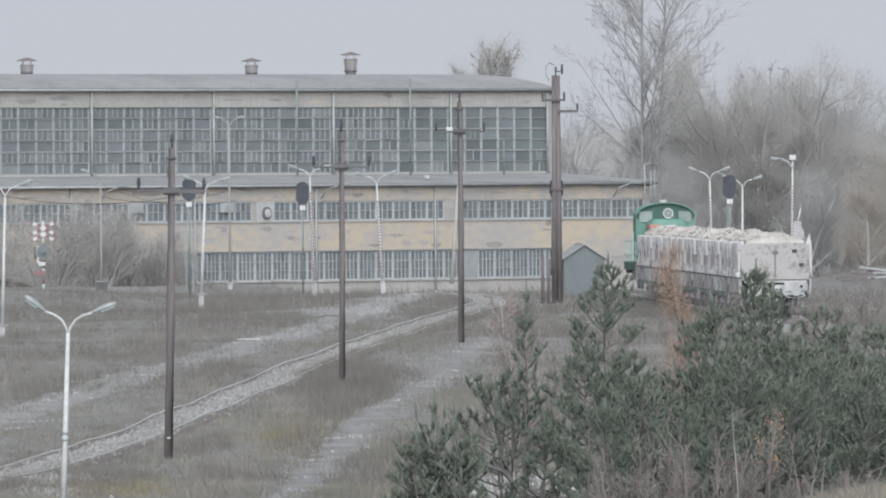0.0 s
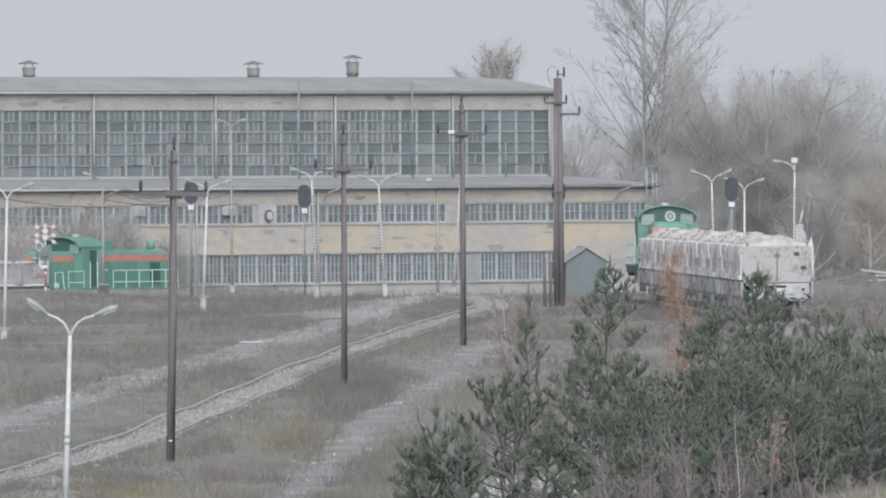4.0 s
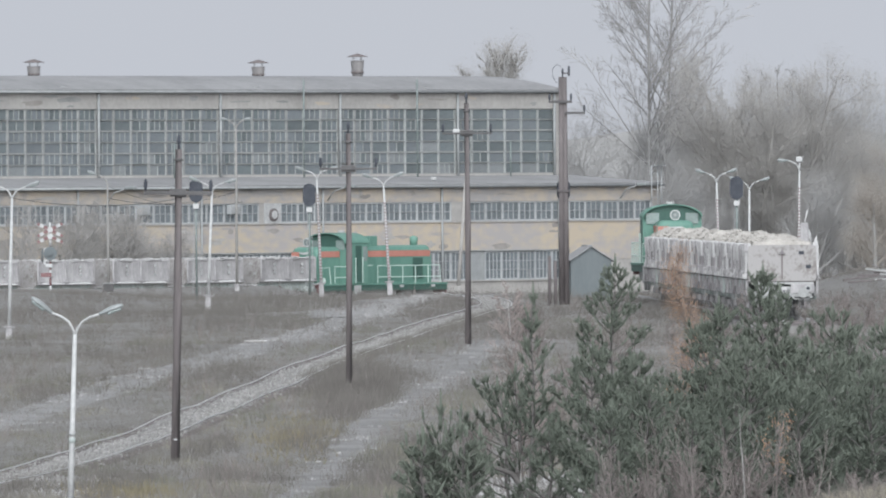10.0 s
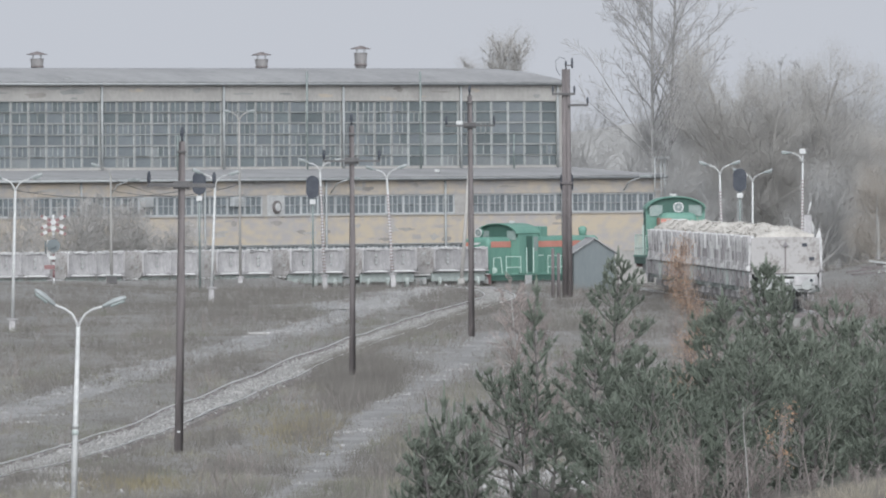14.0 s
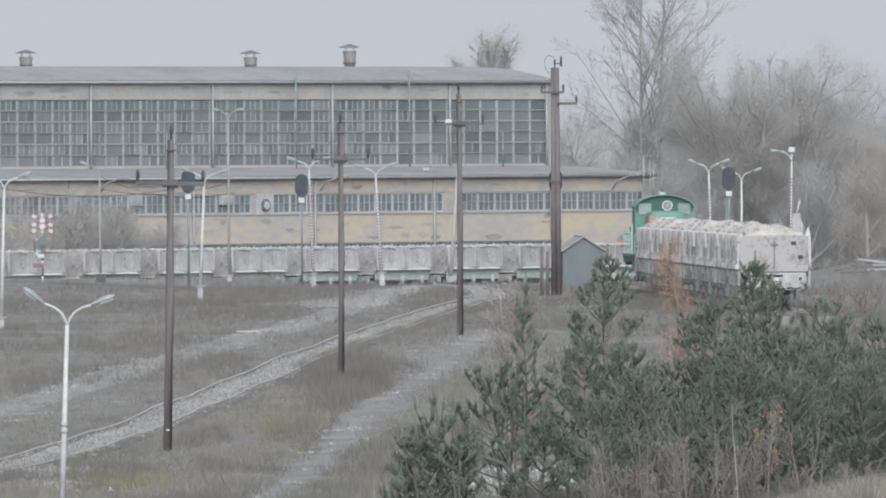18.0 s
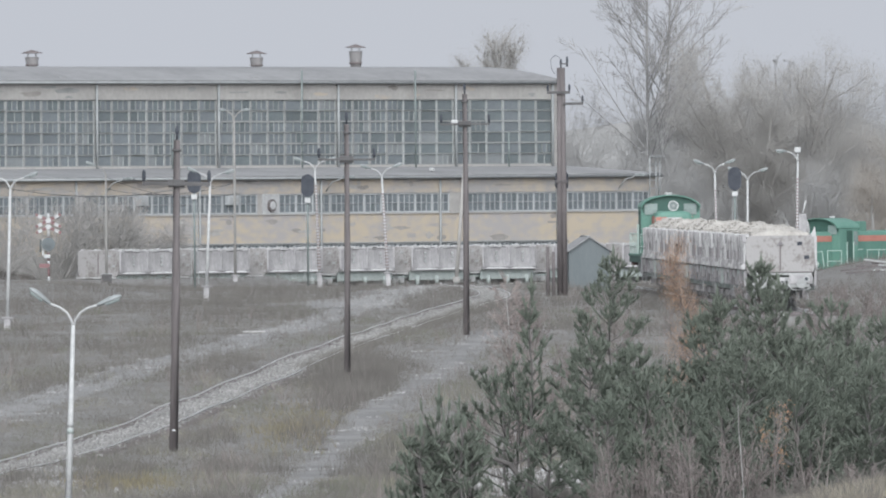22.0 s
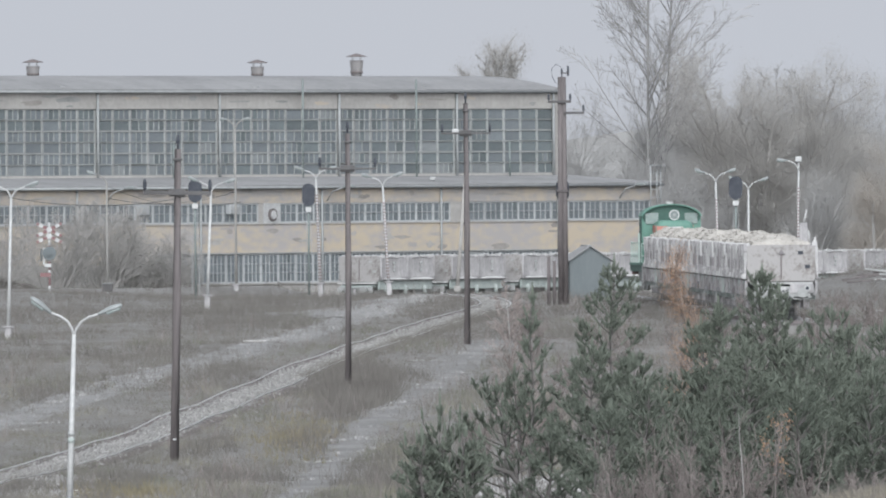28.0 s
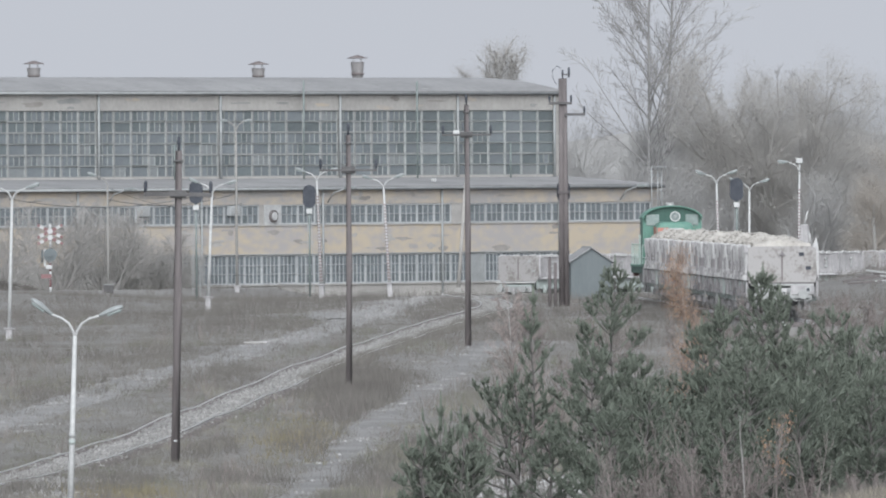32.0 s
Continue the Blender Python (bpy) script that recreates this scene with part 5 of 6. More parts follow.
def shed():
    x, y = 7.95, 900
    z0 = land(x, y) - 0.05
    th = thing("tin_shed", pose(x, y, z0, 0, 0, 10), "small blue-green sheet-metal shed with a gable roof", "shed")
    e, p, w, d = 3.12 - z0, 3.80 - z0, 1.1, 2.4
    bm = bmesh.new()
    n = 16
    cols = []
    for k in range(n * 2 + 2):
        x0 = -w + 2 * w * min(n, (k + 1) // 2) / n
        o = -0.008 * ((k // 2) % 2)
        z1 = e + (p - e) * (1 - abs(x0) / w)
        cols.append([bm.verts.new(v) for v in ((x0, o, 0), (x0, o, z1), (x0, 0.05, z1), (x0, 0.05, 0))])
    for a, b in zip(cols, cols[1:]):
        for i in range(4):
            bm.faces.new((a[i], b[i], b[(i + 1) % 4], a[(i + 1) % 4]))
    part("front_wall", bm, M_SHED, th, "ribbed sheet-metal gable wall")
    part("side_wall", boxes((-w, -w + 0.04, 0.05, d, 0, e)), M_SHED, th)
    part("side_wall", boxes((w - 0.04, w, 0.05, d, 0, e)), M_SHED, th)
    part("back_wall", boxes((-w + 0.04, w - 0.04, d - 0.04, d, 0, e)), M_SHED, th)
    for s in (-1, 1):
        bm = bmesh.new()
        vs = [(s * (w + 0.16), -0.15, e - 0.10), (0, -0.15, p + 0.03), (0, d + 0.15, p + 0.03), (s * (w + 0.16), d + 0.15, e - 0.10)]
        a = [bm.verts.new(v) for v in vs]
        b = [bm.verts.new((v[0], v[1], v[2] + 0.06)) for v in vs]
        bm.faces.new(a), bm.faces.new(b[::-1])
        for i in range(4):
            bm.faces.new((a[i], b[i], b[(i + 1) % 4], a[(i + 1) % 4]))
        part("roof_slope", bm, M_ROOF, th, "grey metal roof slope")
    part("ridge_cap", tubes(([(0, -0.15, p + 0.09), (0, d + 0.15, p + 0.09)], 0.05), n=6), M_PIPE, th)


shed()


def clutter():
    random.seed(5)
    for k in range(12):
        x, y = random.uniform(21.6, 24.6), random.uniform(880, 890)
        th = thing("scrap_beam", pose(x, y, land(x, y) + 0.04 + 0.022 * k, random.uniform(-4, 4), random.uniform(-7, 7), random.uniform(-25, 25)), "dark scrap timber beam on a heap", "beam", "scrap beams")
        part("beam", boxes((-0.9, 0.9, -0.05, 0.05, -0.05, 0.05), bevel=0.015), M_WOOD if k % 4 != 3 else M_UNDER, th)
    x, y = 19.4, 906
    th = thing("loading_spout", pose(x, y, land(x, y) - 0.25), "pale battered loading chute behind a lamp", "chute")
    part("leg", tubes(([(0, 0, 0), (0, 0, 3.3)], 0.07), n=8), M_CHALKY, th)
    part("hopper", boxes((-0.22, 0.24, -0.2, 0.2, 2.4, 3.5), bevel=0.06), M_CHALKY, th)
    part("spout", tubes(([(0.02, 0, 3.4), (0.25, 0, 2.9), (0.32, 0, 2.4)], [0.13, 0.11, 0.1]), n=8), M_CHALK, th)
    part("stay", tubes(([(0.0, 0, 3.4), (0.2, 0, 4.2)], 0.05), n=6), M_CHALK, th)


clutter()


# ---------------------------------------------------------------- plants
def sprig(verts, faces, p, d, r0, r1, n=3):
    """A thin tapered stick from p along d."""
    q = d.to_track_quat("Z", "Y")
    a = len(verts)
    for o, r in ((p, r0), (p + d, r1)):
        for k in range(n):
            verts.append(o + q @ Vector((r * math.cos(k * 6.283 / n), r * math.sin(k * 6.283 / n), 0)))
    for k in range(n):
        j = (k + 1) % n
        faces.append((a + k, a + j, a + n + j, a + n + k))


def grow(wood, twigs, tips, p, d, length, r, level, spec):
    """One limb and all that grows from it. spec: per level (children, length ratio, spread in degrees)."""
    steps = 5 if level == 0 else 3 if level == 1 else 2
    pos, dire = p.copy(), d.normalized()
    up = spec["up"]
    joints = []
    for s in range(steps):
        w = spec.get("curl", 0.09) if level else spec.get("sway", 0.06)
        dire = (dire + Vector((random.gauss(0, w), random.gauss(0, w), up * (0.12 if level else 0.05)))).normalized()
        seg = dire * (length / steps)
        r0, r1 = r * (1 - s / steps * 0.7), r * (1 - (s + 1) / steps * 0.7)
        tgt = wood if level < spec["wood"] else twigs
        sprig(*tgt, pos, seg, max(r0, spec["thin"]), max(r1, spec["thin"]), 5 if level < spec["wood"] else 3)
        joints.append((pos.copy(), seg.copy(), r0))
        pos = pos + seg
    tips.append((pos, dire))
    if level >= len(spec["kids"]):
        return
    count, ratio, spread = spec["kids"][level]
    start = spec["bare"] if level == 0 else spec.get("inner", 0.15)
    for k in range(count):
        f = start + (1 - start) * (k + random.random()) / count
        j, seg, rr = joints[min(steps - 1, int(f * steps))]
        o = j + seg * (f * steps % 1)
        a = random.random() * 6.283 + k * 2.4
        side = dire.orthogonal().normalized()
        side.rotate(Matrix.Rotation(a, 3, dire))
        t = radians(spread * random.uniform(0.7, 1.25))
        nd = dire * math.cos(t) + side * math.sin(t)
        ln = length * ratio * random.uniform(0.7, 1.15) * (1.15 - 0.65 * f if level == 0 else 1.05 - 0.4 * f)
        grow(wood, twigs, tips, o, nd, ln, max(rr * spec.get("taper", 0.5), spec["thin"]), level + 1, spec)


def leaves(tips, per, size, jitter):
    verts, faces = [], []
    for p, _ in tips:
        for _ in range(per):
            c = p + Vector((random.gauss(0, jitter), random.gauss(0, jitter), random.gauss(0, jitter)))
            a = len(verts)
            u = Vector((random.gauss(0, 1), random.gauss(0, 1), random.gauss(0, 1))).normalized() * size * random.uniform(0.5, 1.3)
            v = u.orthogonal().normalized() * size * random.uniform(0.7, 1.2)
            verts += [c - u, c + v, c + u]
            faces.append((a, a + 1, a + 2))
    return verts, faces


def tree(name, x, y, height, spec, label, category="tree", bark=None, leaf=None, stems=1, group="", lean=0.0, z0=None, twig=None):
    z0 = land(x, y) - 0.1 if z0 is None else z0
    random.seed(int(x * 100) + int(y) * 7)
    th = thing(name, pose(x, y, z0), label, category, group)
    twigs, tips = ([], []), []
    wood = ([], []) if stems == 1 else twigs
    for s in range(stems):
        a = random.random() * 6.283
        k = 0 if stems == 1 else spec.get("fan", 0.25)
        d = Vector((math.cos(a) * k + lean, math.sin(a) * k, 1)).normalized()
        grow(wood, twigs, tips, Vector((math.cos(a) * 0.15 * (stems > 1), math.sin(a) * 0.15 * (stems > 1), 0)), d, height * random.uniform(0.85, 1.0), spec["r"], 0, spec)
    for nm, (v, f), m in (("trunk", wood, bark or M_BARK), ("crown", twigs, twig or M_TWIG)):
        if v and not (nm == "trunk" and stems > 1):
            o = flat_mesh(nm, v, f, m)
            o.parent = th
    if leaf:
        m, per, size, jitter = leaf
        o = flat_mesh("foliage", *leaves(tips, per, size, jitter), m)
        o.parent = th
    return th


def woods():
    poplar = {"kids": [(44, 0.33, 41), (13, 0.30, 34), (7, 0.45, 36)], "up": 0.34, "inner": 0.2, "wood": 2, "thin": 0.011, "bare": 0.31, "r": 0.15, "taper": 0.42, "sway": 0.012, "curl": 0.05}
    fork = dict(poplar, kids=[(34, 0.32, 41), (12, 0.30, 34), (7, 0.45, 36)], bare=0.34)
    for x, y, h, lean, spec in ((13.9, 1120, 26.5, -0.022, poplar), (14.2, 1122, 25.0, 0.085, fork)):
        tree("poplar_tree", x, y, h, spec, "tall bare poplar with upswept grey branches", bark=M_BARK, leaf=(M_BARK, 1, 0.022, 0.05), group="bare poplars", lean=lean)
    # tangle of bare bushes and half-bare trees behind and beside the hall
    scrub = {"kids": [(12, 0.5, 40), (7, 0.5, 40), (5, 0.5, 40)], "up": 0.6, "wood": 1, "thin": 0.010, "bare": 0.2, "r": 0.14, "fan": 0.3}
    for x, y, h in ((8.6, 1130, 12.5), (10.6, 1135, 10.0), (12.6, 1105, 9.0), (19.0, 1130, 12.0), (11.4, 1128, 11.8), (12.9, 1129, 11.0), (14.4, 1130, 11.2), (16.8, 1128, 11.0), (9.4, 1118, 8.5)):
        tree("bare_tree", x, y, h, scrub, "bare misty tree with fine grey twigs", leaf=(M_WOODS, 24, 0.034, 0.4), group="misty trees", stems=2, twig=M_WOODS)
    full = {"kids": [(14, 0.5, 45), (8, 0.5, 42), (3, 0.45, 45)], "up": 0.5, "wood": 1, "thin": 0.011, "bare": 0.12, "r": 0.2, "fan": 0.3}
    for x, y, h in ((17.8, 1110, 8.0), (19.9, 1120, 10.8), (20.6, 1112, 13.6), (21.9, 1112, 14.6), (23.2, 1112, 14.2), (24.8, 1112, 12.4), (19.0, 1112, 10.6), (26.0, 1112, 9.4), (26.4, 1118, 10.4), (28.0, 1115, 9.0), (27.2, 1130, 12.0), (28.9, 1126, 13.4), (29.9, 1122, 12.0), (18.6, 1126, 10.4), (16.0, 1105, 6.5), (23.5, 1095, 8.0), (29.0, 1110, 8.5)):
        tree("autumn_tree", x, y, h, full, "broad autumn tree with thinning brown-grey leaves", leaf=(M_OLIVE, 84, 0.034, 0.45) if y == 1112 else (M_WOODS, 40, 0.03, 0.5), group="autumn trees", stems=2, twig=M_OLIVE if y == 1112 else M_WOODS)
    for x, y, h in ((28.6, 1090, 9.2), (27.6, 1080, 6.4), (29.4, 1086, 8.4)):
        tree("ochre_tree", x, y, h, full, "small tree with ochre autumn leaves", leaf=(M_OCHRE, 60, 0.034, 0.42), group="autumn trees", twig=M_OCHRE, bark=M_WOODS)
    tall = {"kids": [(16, 0.26, 34), (6, 0.45, 34), (4, 0.45, 36)], "up": 0.6, "wood": 1, "thin": 0.013, "bare": 0.3, "r": 0.14}
    for x, y, h in ((22.4, 1140, 15.4), (23.7, 1142, 16.6), (25.2, 1140, 14.8), (26.8, 1138, 13.6), (20.4, 1140, 14.9), (28.0, 1135, 12.0), (18.4, 1138, 14.4), (24.5, 1139, 15.0), (19.3, 1139, 14.0)):
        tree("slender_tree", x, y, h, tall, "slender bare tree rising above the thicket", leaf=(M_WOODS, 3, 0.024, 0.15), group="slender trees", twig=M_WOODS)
    tree("bare_tree", 30.4, 1130, 13.6, scrub, "bare misty tree with fine grey twigs", leaf=(M_WOODS, 9, 0.045, 0.4), group="misty trees")
    for x, h in ((3.5, 16.0), (4.3, 17.0), (5.1, 16.8), (5.9, 15.8)):
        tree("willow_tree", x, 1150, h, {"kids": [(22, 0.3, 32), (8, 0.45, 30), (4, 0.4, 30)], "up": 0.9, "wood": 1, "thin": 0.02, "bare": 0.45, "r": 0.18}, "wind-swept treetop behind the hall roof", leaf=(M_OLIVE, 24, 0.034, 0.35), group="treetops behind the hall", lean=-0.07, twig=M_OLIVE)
    # bare bushes between the working track and the annex
    bush = {"kids": [(12, 0.5, 36), (7, 0.5, 38), (3, 0.5, 38)], "up": 0.4, "wood": 1, "thin": 0.010, "bare": 0.15, "r": 0.06, "fan": 0.45}
    for a, b, h in ((-17.5, 7, 5.0), (-15.0, 8, 5.6), (-12.0, 6.5, 6.0), (-9.6, 8, 6.5), (-7.3, 6.5, 6.2), (-5.0, 7.5, 5.6), (-3.0, 7, 5.4), (-1.8, 7, 4.6), (0.2, 7, 3.9), (1.6, 7.4, 3.0)):
        p = at(a, b).translation
        tree("bare_bush", p.x, p.y, h, bush, "bare grey autumn bush before the annex wall", "bush", leaf=(M_BUSH, 12 if a > -4 else 4, 0.03, 0.3), stems=4, group="bushes by the annex", z0=-0.3, twig=M_BUSH)
    # glowing sheet beyond the trees; its emission imitates haze over distant woods
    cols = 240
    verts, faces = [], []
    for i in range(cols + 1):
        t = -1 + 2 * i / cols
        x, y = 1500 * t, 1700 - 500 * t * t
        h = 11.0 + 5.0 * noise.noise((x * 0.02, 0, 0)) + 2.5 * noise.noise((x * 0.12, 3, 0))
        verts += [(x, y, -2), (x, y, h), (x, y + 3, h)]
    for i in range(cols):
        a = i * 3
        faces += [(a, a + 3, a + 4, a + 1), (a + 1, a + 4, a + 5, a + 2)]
    tagged(flat_mesh("backdrop", verts, faces, M_MIST_GLOW), "glowing sheet in place of far misty woods", "woods", kind="structure")


woods()


def shoot(verts, faces, p, d, length, r=0.035, needles=22, nl=0.085):
    """A pine shoot: a dense spindle of young needles round the stem, with longer ones standing out of it."""
    q = d.to_track_quat("Z", "Y")
    a = len(verts)
    for f, k in ((0.05, 0.8), (0.7, 0.9)):
        for c in range(4):
            t = c * 1.5708 + f
            verts.append(p + q @ Vector((r * k * math.cos(t), r * k * math.sin(t), length * f)))
    verts.append(p + d * (length * 1.06))
    for c in range(4):
        e = (c + 1) % 4
        faces.append((a + c, a + e, a + 4 + e, a + 4 + c))
        faces.append((a + 4 + c, a + 4 + e, a + 8))
    for k in range(needles):
        f = (k + random.random()) / needles
        t = random.random() * 6.283
        o = p + d * (length * f)
        lift = 1.0 - 0.55 * f
        n = q @ Vector((math.sin(lift) * math.cos(t), math.sin(lift) * math.sin(t), math.cos(lift)))
        w = q @ Vector((-math.sin(t), math.cos(t), 0)) * 0.010
        i = len(verts)
        verts += [o - w, o + w, o + n * nl * random.uniform(0.75, 1.25)]
        faces.append((i, i + 1, i + 2))


def pine(x, y, top, radius, label, density=1.0, lean=0.0, bare=0.12, z0=None, leader=0.45, fat=1.0):
    z0 = land(x, y) - 0.1 if z0 is None else z0
    h = top - z0
    random.seed(int(x * 100) + int(y) * 7)
    th = thing("young_pine", pose(x, y, z0), label, "pine tree", "young pines")
    wood, nv, nf = ([], []), [], []
    bend = [Vector((lean * (k / 8) ** 2 + 0.05 * math.sin(k * 1.3 + x), 0.04 * math.cos(k + x), h * k / 8)) for k in range(9)]
    for a, b, k in zip(bend, bend[1:], range(8)):
        sprig(*wood, a, b - a, 0.058 * (1 - k / 9), 0.058 * (1 - (k + 1) / 9), 6)

    def axis(f):
        k = min(7, int(f * 8))
        return bend[k].lerp(bend[k + 1], f * 8 - k)

    def tuft(p, d, count, size):
        """A limb's end: one long upright shoot among shorter ones."""
        for k in range(count):
            up = (d * random.uniform(0.2, 0.8) + Vector((random.gauss(0, 0.5), random.gauss(0, 0.5), random.uniform(0.2, 0.9) if k else 1.0))).normalized()
            shoot(nv, nf, p, up, size * (1.0 if k == 0 else random.uniform(0.5, 0.8)), 0.036 * fat, int(20 * fat))

    whorls = max(4, int(h / 0.46))
    for wv in range(whorls):
        crest = 1 - 0.85 * leader / h
        f = min(crest, max(0.03, bare + (crest - bare) * (wv + random.uniform(-0.15, 0.15)) / whorls))
        reach = 1.2 * radius * min(1, (1.0 - f) * 1.3 + 0.06) * random.uniform(0.75, 1.12)
        count = random.randint(4, 6) if density > 0.4 else random.randint(2, 4)
        for k in range(count):
            a = k * 6.283 / count + wv * 0.9 + random.uniform(-0.35, 0.35)
            rise = radians(random.uniform(-6, 14) + 36 * f)
            d = Vector((math.cos(a) * math.cos(rise), math.sin(a) * math.cos(rise), math.sin(rise)))
            p = axis(f)
            ln = reach * random.uniform(0.6, 1.12)
            steps = max(2, int(ln / 0.24))
            for s in range(steps):
                d = (d + Vector((random.gauss(0, 0.07), random.gauss(0, 0.07), 0.42 / steps))).normalized()
                seg = d * (ln / steps)
                sprig(*wood, p, seg, 0.022 * (1 - s / (steps + 1)), 0.022 * (1 - (s + 1) / (steps + 1)))
                p = p + seg
                if s < steps * 0.34:
                    continue
                for side in (-1, 1):
                    if random.random() > density * 0.8:
                        continue
                    sd = Vector((-d.y * side, d.x * side, 0)) * random.uniform(0.5, 1.0) + d * random.uniform(0.4, 0.9) + Vector((0, 0, random.uniform(0.05, 0.4)))
                    sd.normalize()
                    sl = random.uniform(0.14, 0.36)
                    sprig(*wood, p, sd * sl, 0.010, 0.006)
                    shoot(nv, nf, p + sd * sl * 0.35, sd, sl * 0.65, 0.03, 12, 0.08)
                    tuft(p + sd * sl, sd, random.randint(2, 4), random.uniform(0.12, 0.22))
                shoot(nv, nf, p - seg, d, ln / steps, 0.03, 10, 0.08)
            tuft(p, d, 3, random.uniform(0.24, 0.38) * (1 + 1.3 * (fat - 1)))
    tip = bend[-1]
    for k in range(5):
        t = k * 1.25 + x
        d = Vector((math.cos(t) * 0.5, math.sin(t) * 0.5, 1)).normalized()
        shoot(nv, nf, tip - Vector((0, 0, 0.4)), d, 0.3, 0.034, 18)
    shoot(nv, nf, tip - Vector((0, 0, leader * 0.75)), Vector((0, 0, 1)), leader, 0.048, int(40 + leader * 110), 0.06)
    for k in range(4 if leader > 0.65 else 0):  # upright candles beside the leader
        t = k * 1.7 + x * 3
        o = axis(0.62) + Vector((math.cos(t), math.sin(t), 0)) * radius * random.uniform(0.45, 0.85) + Vector((0, 0, 0.22 * h))
        sprig(*wood, axis(0.5), o - axis(0.5), 0.018, 0.012)
        shoot(nv, nf, o, Vector((0.1 * math.cos(t), 0, 1)).normalized(), random.uniform(0.3, 0.5), 0.045, 60, 0.06)
    for nm, v, f, m in (("trunk", *wood, M_PBARK), ("foliage", nv, nf, M_NEEDLE)):
        o = flat_mesh(nm, v, f, m)
        o.parent = th
    return th


def pines():
    lab = "young dark green pine with upright shoots"
    pine(0.0, 432, 1.5, 0.85, "short bushy young pine with one tall leader", 1.0, bare=0.0, leader=1.1, fat=1.2)
    pine(0.5, 430, 1.0, 0.7, lab, 0.9, bare=0.0, leader=0.8, fat=1.2)
    pine(-0.5, 431, 0.75, 0.65, lab, 0.9, bare=0.0, leader=0.7, fat=1.2)
    pine(0.75, 431, 0.4, 0.6, lab, 0.9, bare=0.0, fat=1.2)
    pine(0.1, 433, 0.2, 0.8, lab, 1.1, bare=0.0, fat=1.2)
    pine(2.3, 436, 4.3, 0.62, "slender open young pine with sparse branches", 0.2, 0.05, bare=0.35, leader=0.6)
    pine(2.0, 437, 2.3, 1.35, lab, 0.36, -0.1, bare=0.1)
    pine(1.7, 440, 1.9, 1.6, lab, 0.7, -0.25, bare=0.2)
    pine(2.75, 434, 1.0, 0.9, lab, 0.8, bare=0.05)
    pine(4.4, 438, 5.05, 1.6, lab, 1.1, 0.05)
    pine(3.9, 432, 3.0, 1.25, lab, 0.9, -0.1)
    pine(5.2, 428, 2.0, 1.4, lab, 1.3)
    pine(7.15, 434, 4.0, 1.2, lab, 1.1)
    pine(6.75, 437, 3.5, 1.2, lab, 1.0)
    pine(8.3, 440, 4.8, 1.5, lab, 1.2, 0.05)
    pine(8.6, 436, 4.3, 1.3, lab, 1.1, 0.1)
    pine(7.7, 426, 3.0, 1.6, lab, 1.4)
    pine(9.3, 430, 2.9, 1.6, lab, 1.3)
    pine(10.1, 440, 3.75, 1.5, lab, 1.2)
    pine(10.5, 438, 3.3, 1.3, lab, 1.1)
    pine(11.4, 436, 3.4, 1.4, lab, 1.1)
    pine(6.2, 424, 1.4, 1.5, lab, 1.4)
    pine(8.8, 420, 2.1, 1.6, lab, 1.4)
    pine(10.7, 422, 2.3, 1.7, lab, 1.4)
    pine(4.2, 424, 1.5, 1.2, lab, 1.2)
    for x, y, top in ((5.7, 432, 1.7), (6.6, 438, 2.2), (7.4, 430, 2.7), (8.9, 436, 3.0), (9.8, 428, 2.6), (10.6, 432, 2.7), (11.6, 430, 2.6), (9.2, 424, 1.6), (7.0, 422, 1.3), (11.4, 424, 1.7), (4.9, 434, 2.6)):
        pine(x, y, top, 1.5, lab, 1.2)
    th = thing("curved_trunk", pose(1.25, 436, land(1.25, 436)), "bent bare pine branch arching above the stones", "branch")
    part("limb", tubes(([(1.05, 0, -0.1), (0.95, 0, 0.5), (0.5, 0, 1.08), (0.0, 0, 1.26), (-0.4, 0, 1.16)], [0.09, 0.08, 0.065, 0.05, 0.03]), n=8), M_PBARK, th)
    part("side_limb", tubes(([(0.5, 0, 1.08), (0.4, 0.1, 1.4)], [0.03, 0.015]), n=6), M_PBARK, th)
    birch = {"kids": [(20, 0.34, 32), (6, 0.45, 34), (3, 0.5, 36)], "up": 0.7, "wood": 1, "thin": 0.006, "bare": 0.3, "r": 0.03}
    rusty = {"kids": [(24, 0.15, 34), (7, 0.45, 34), (3, 0.5, 36)], "up": 0.7, "wood": 1, "thin": 0.006, "bare": 0.45, "r": 0.035, "sway": 0.006}
    tree("birch_sapling", 7.5, 455, 7.1, rusty, "birch sapling with russet leaves and white bark", bark=M_BIRCH, twig=M_BROWN, leaf=(M_RUST, 14, 0.017, 0.16), group="birch saplings", lean=-0.21)
    redt = {"kids": [(34, 0.24, 44), (7, 0.5, 36), (4, 0.5, 36)], "up": 0.5, "wood": 1, "thin": 0.0065, "bare": 0.2, "r": 0.042, "sway": 0.02}
    tree("birch_sapling", 2.08, 452, 6.4, redt, "thin birch sapling with bare reddish twigs", bark=M_BIRCH, twig=M_REDTWIG, group="birch saplings", lean=-0.015)
    tree("birch_sapling", 6.0, 450, 3.4, birch, "small birch sapling with russet leaves", bark=M_BIRCH, twig=M_BROWN, leaf=(M_RUST, 3, 0.03, 0.08), group="birch saplings")
    tree("oak_sprig", 8.1, 412, 2.9, {"kids": [(9, 0.3, 40), (4, 0.5, 40)], "up": 0.5, "wood": 1, "thin": 0.008, "bare": 0.25, "r": 0.03}, "thin sapling with a few orange leaves", leaf=(M_RUST, 5, 0.036, 0.07), twig=M_BROWN, bark=M_BROWN)
    shrub = {"kids": [(9, 0.45, 30), (5, 0.5, 32), (3, 0.5, 34)], "up": 0.5, "wood": 1, "thin": 0.006, "bare": 0.1, "r": 0.022, "fan": 0.35}
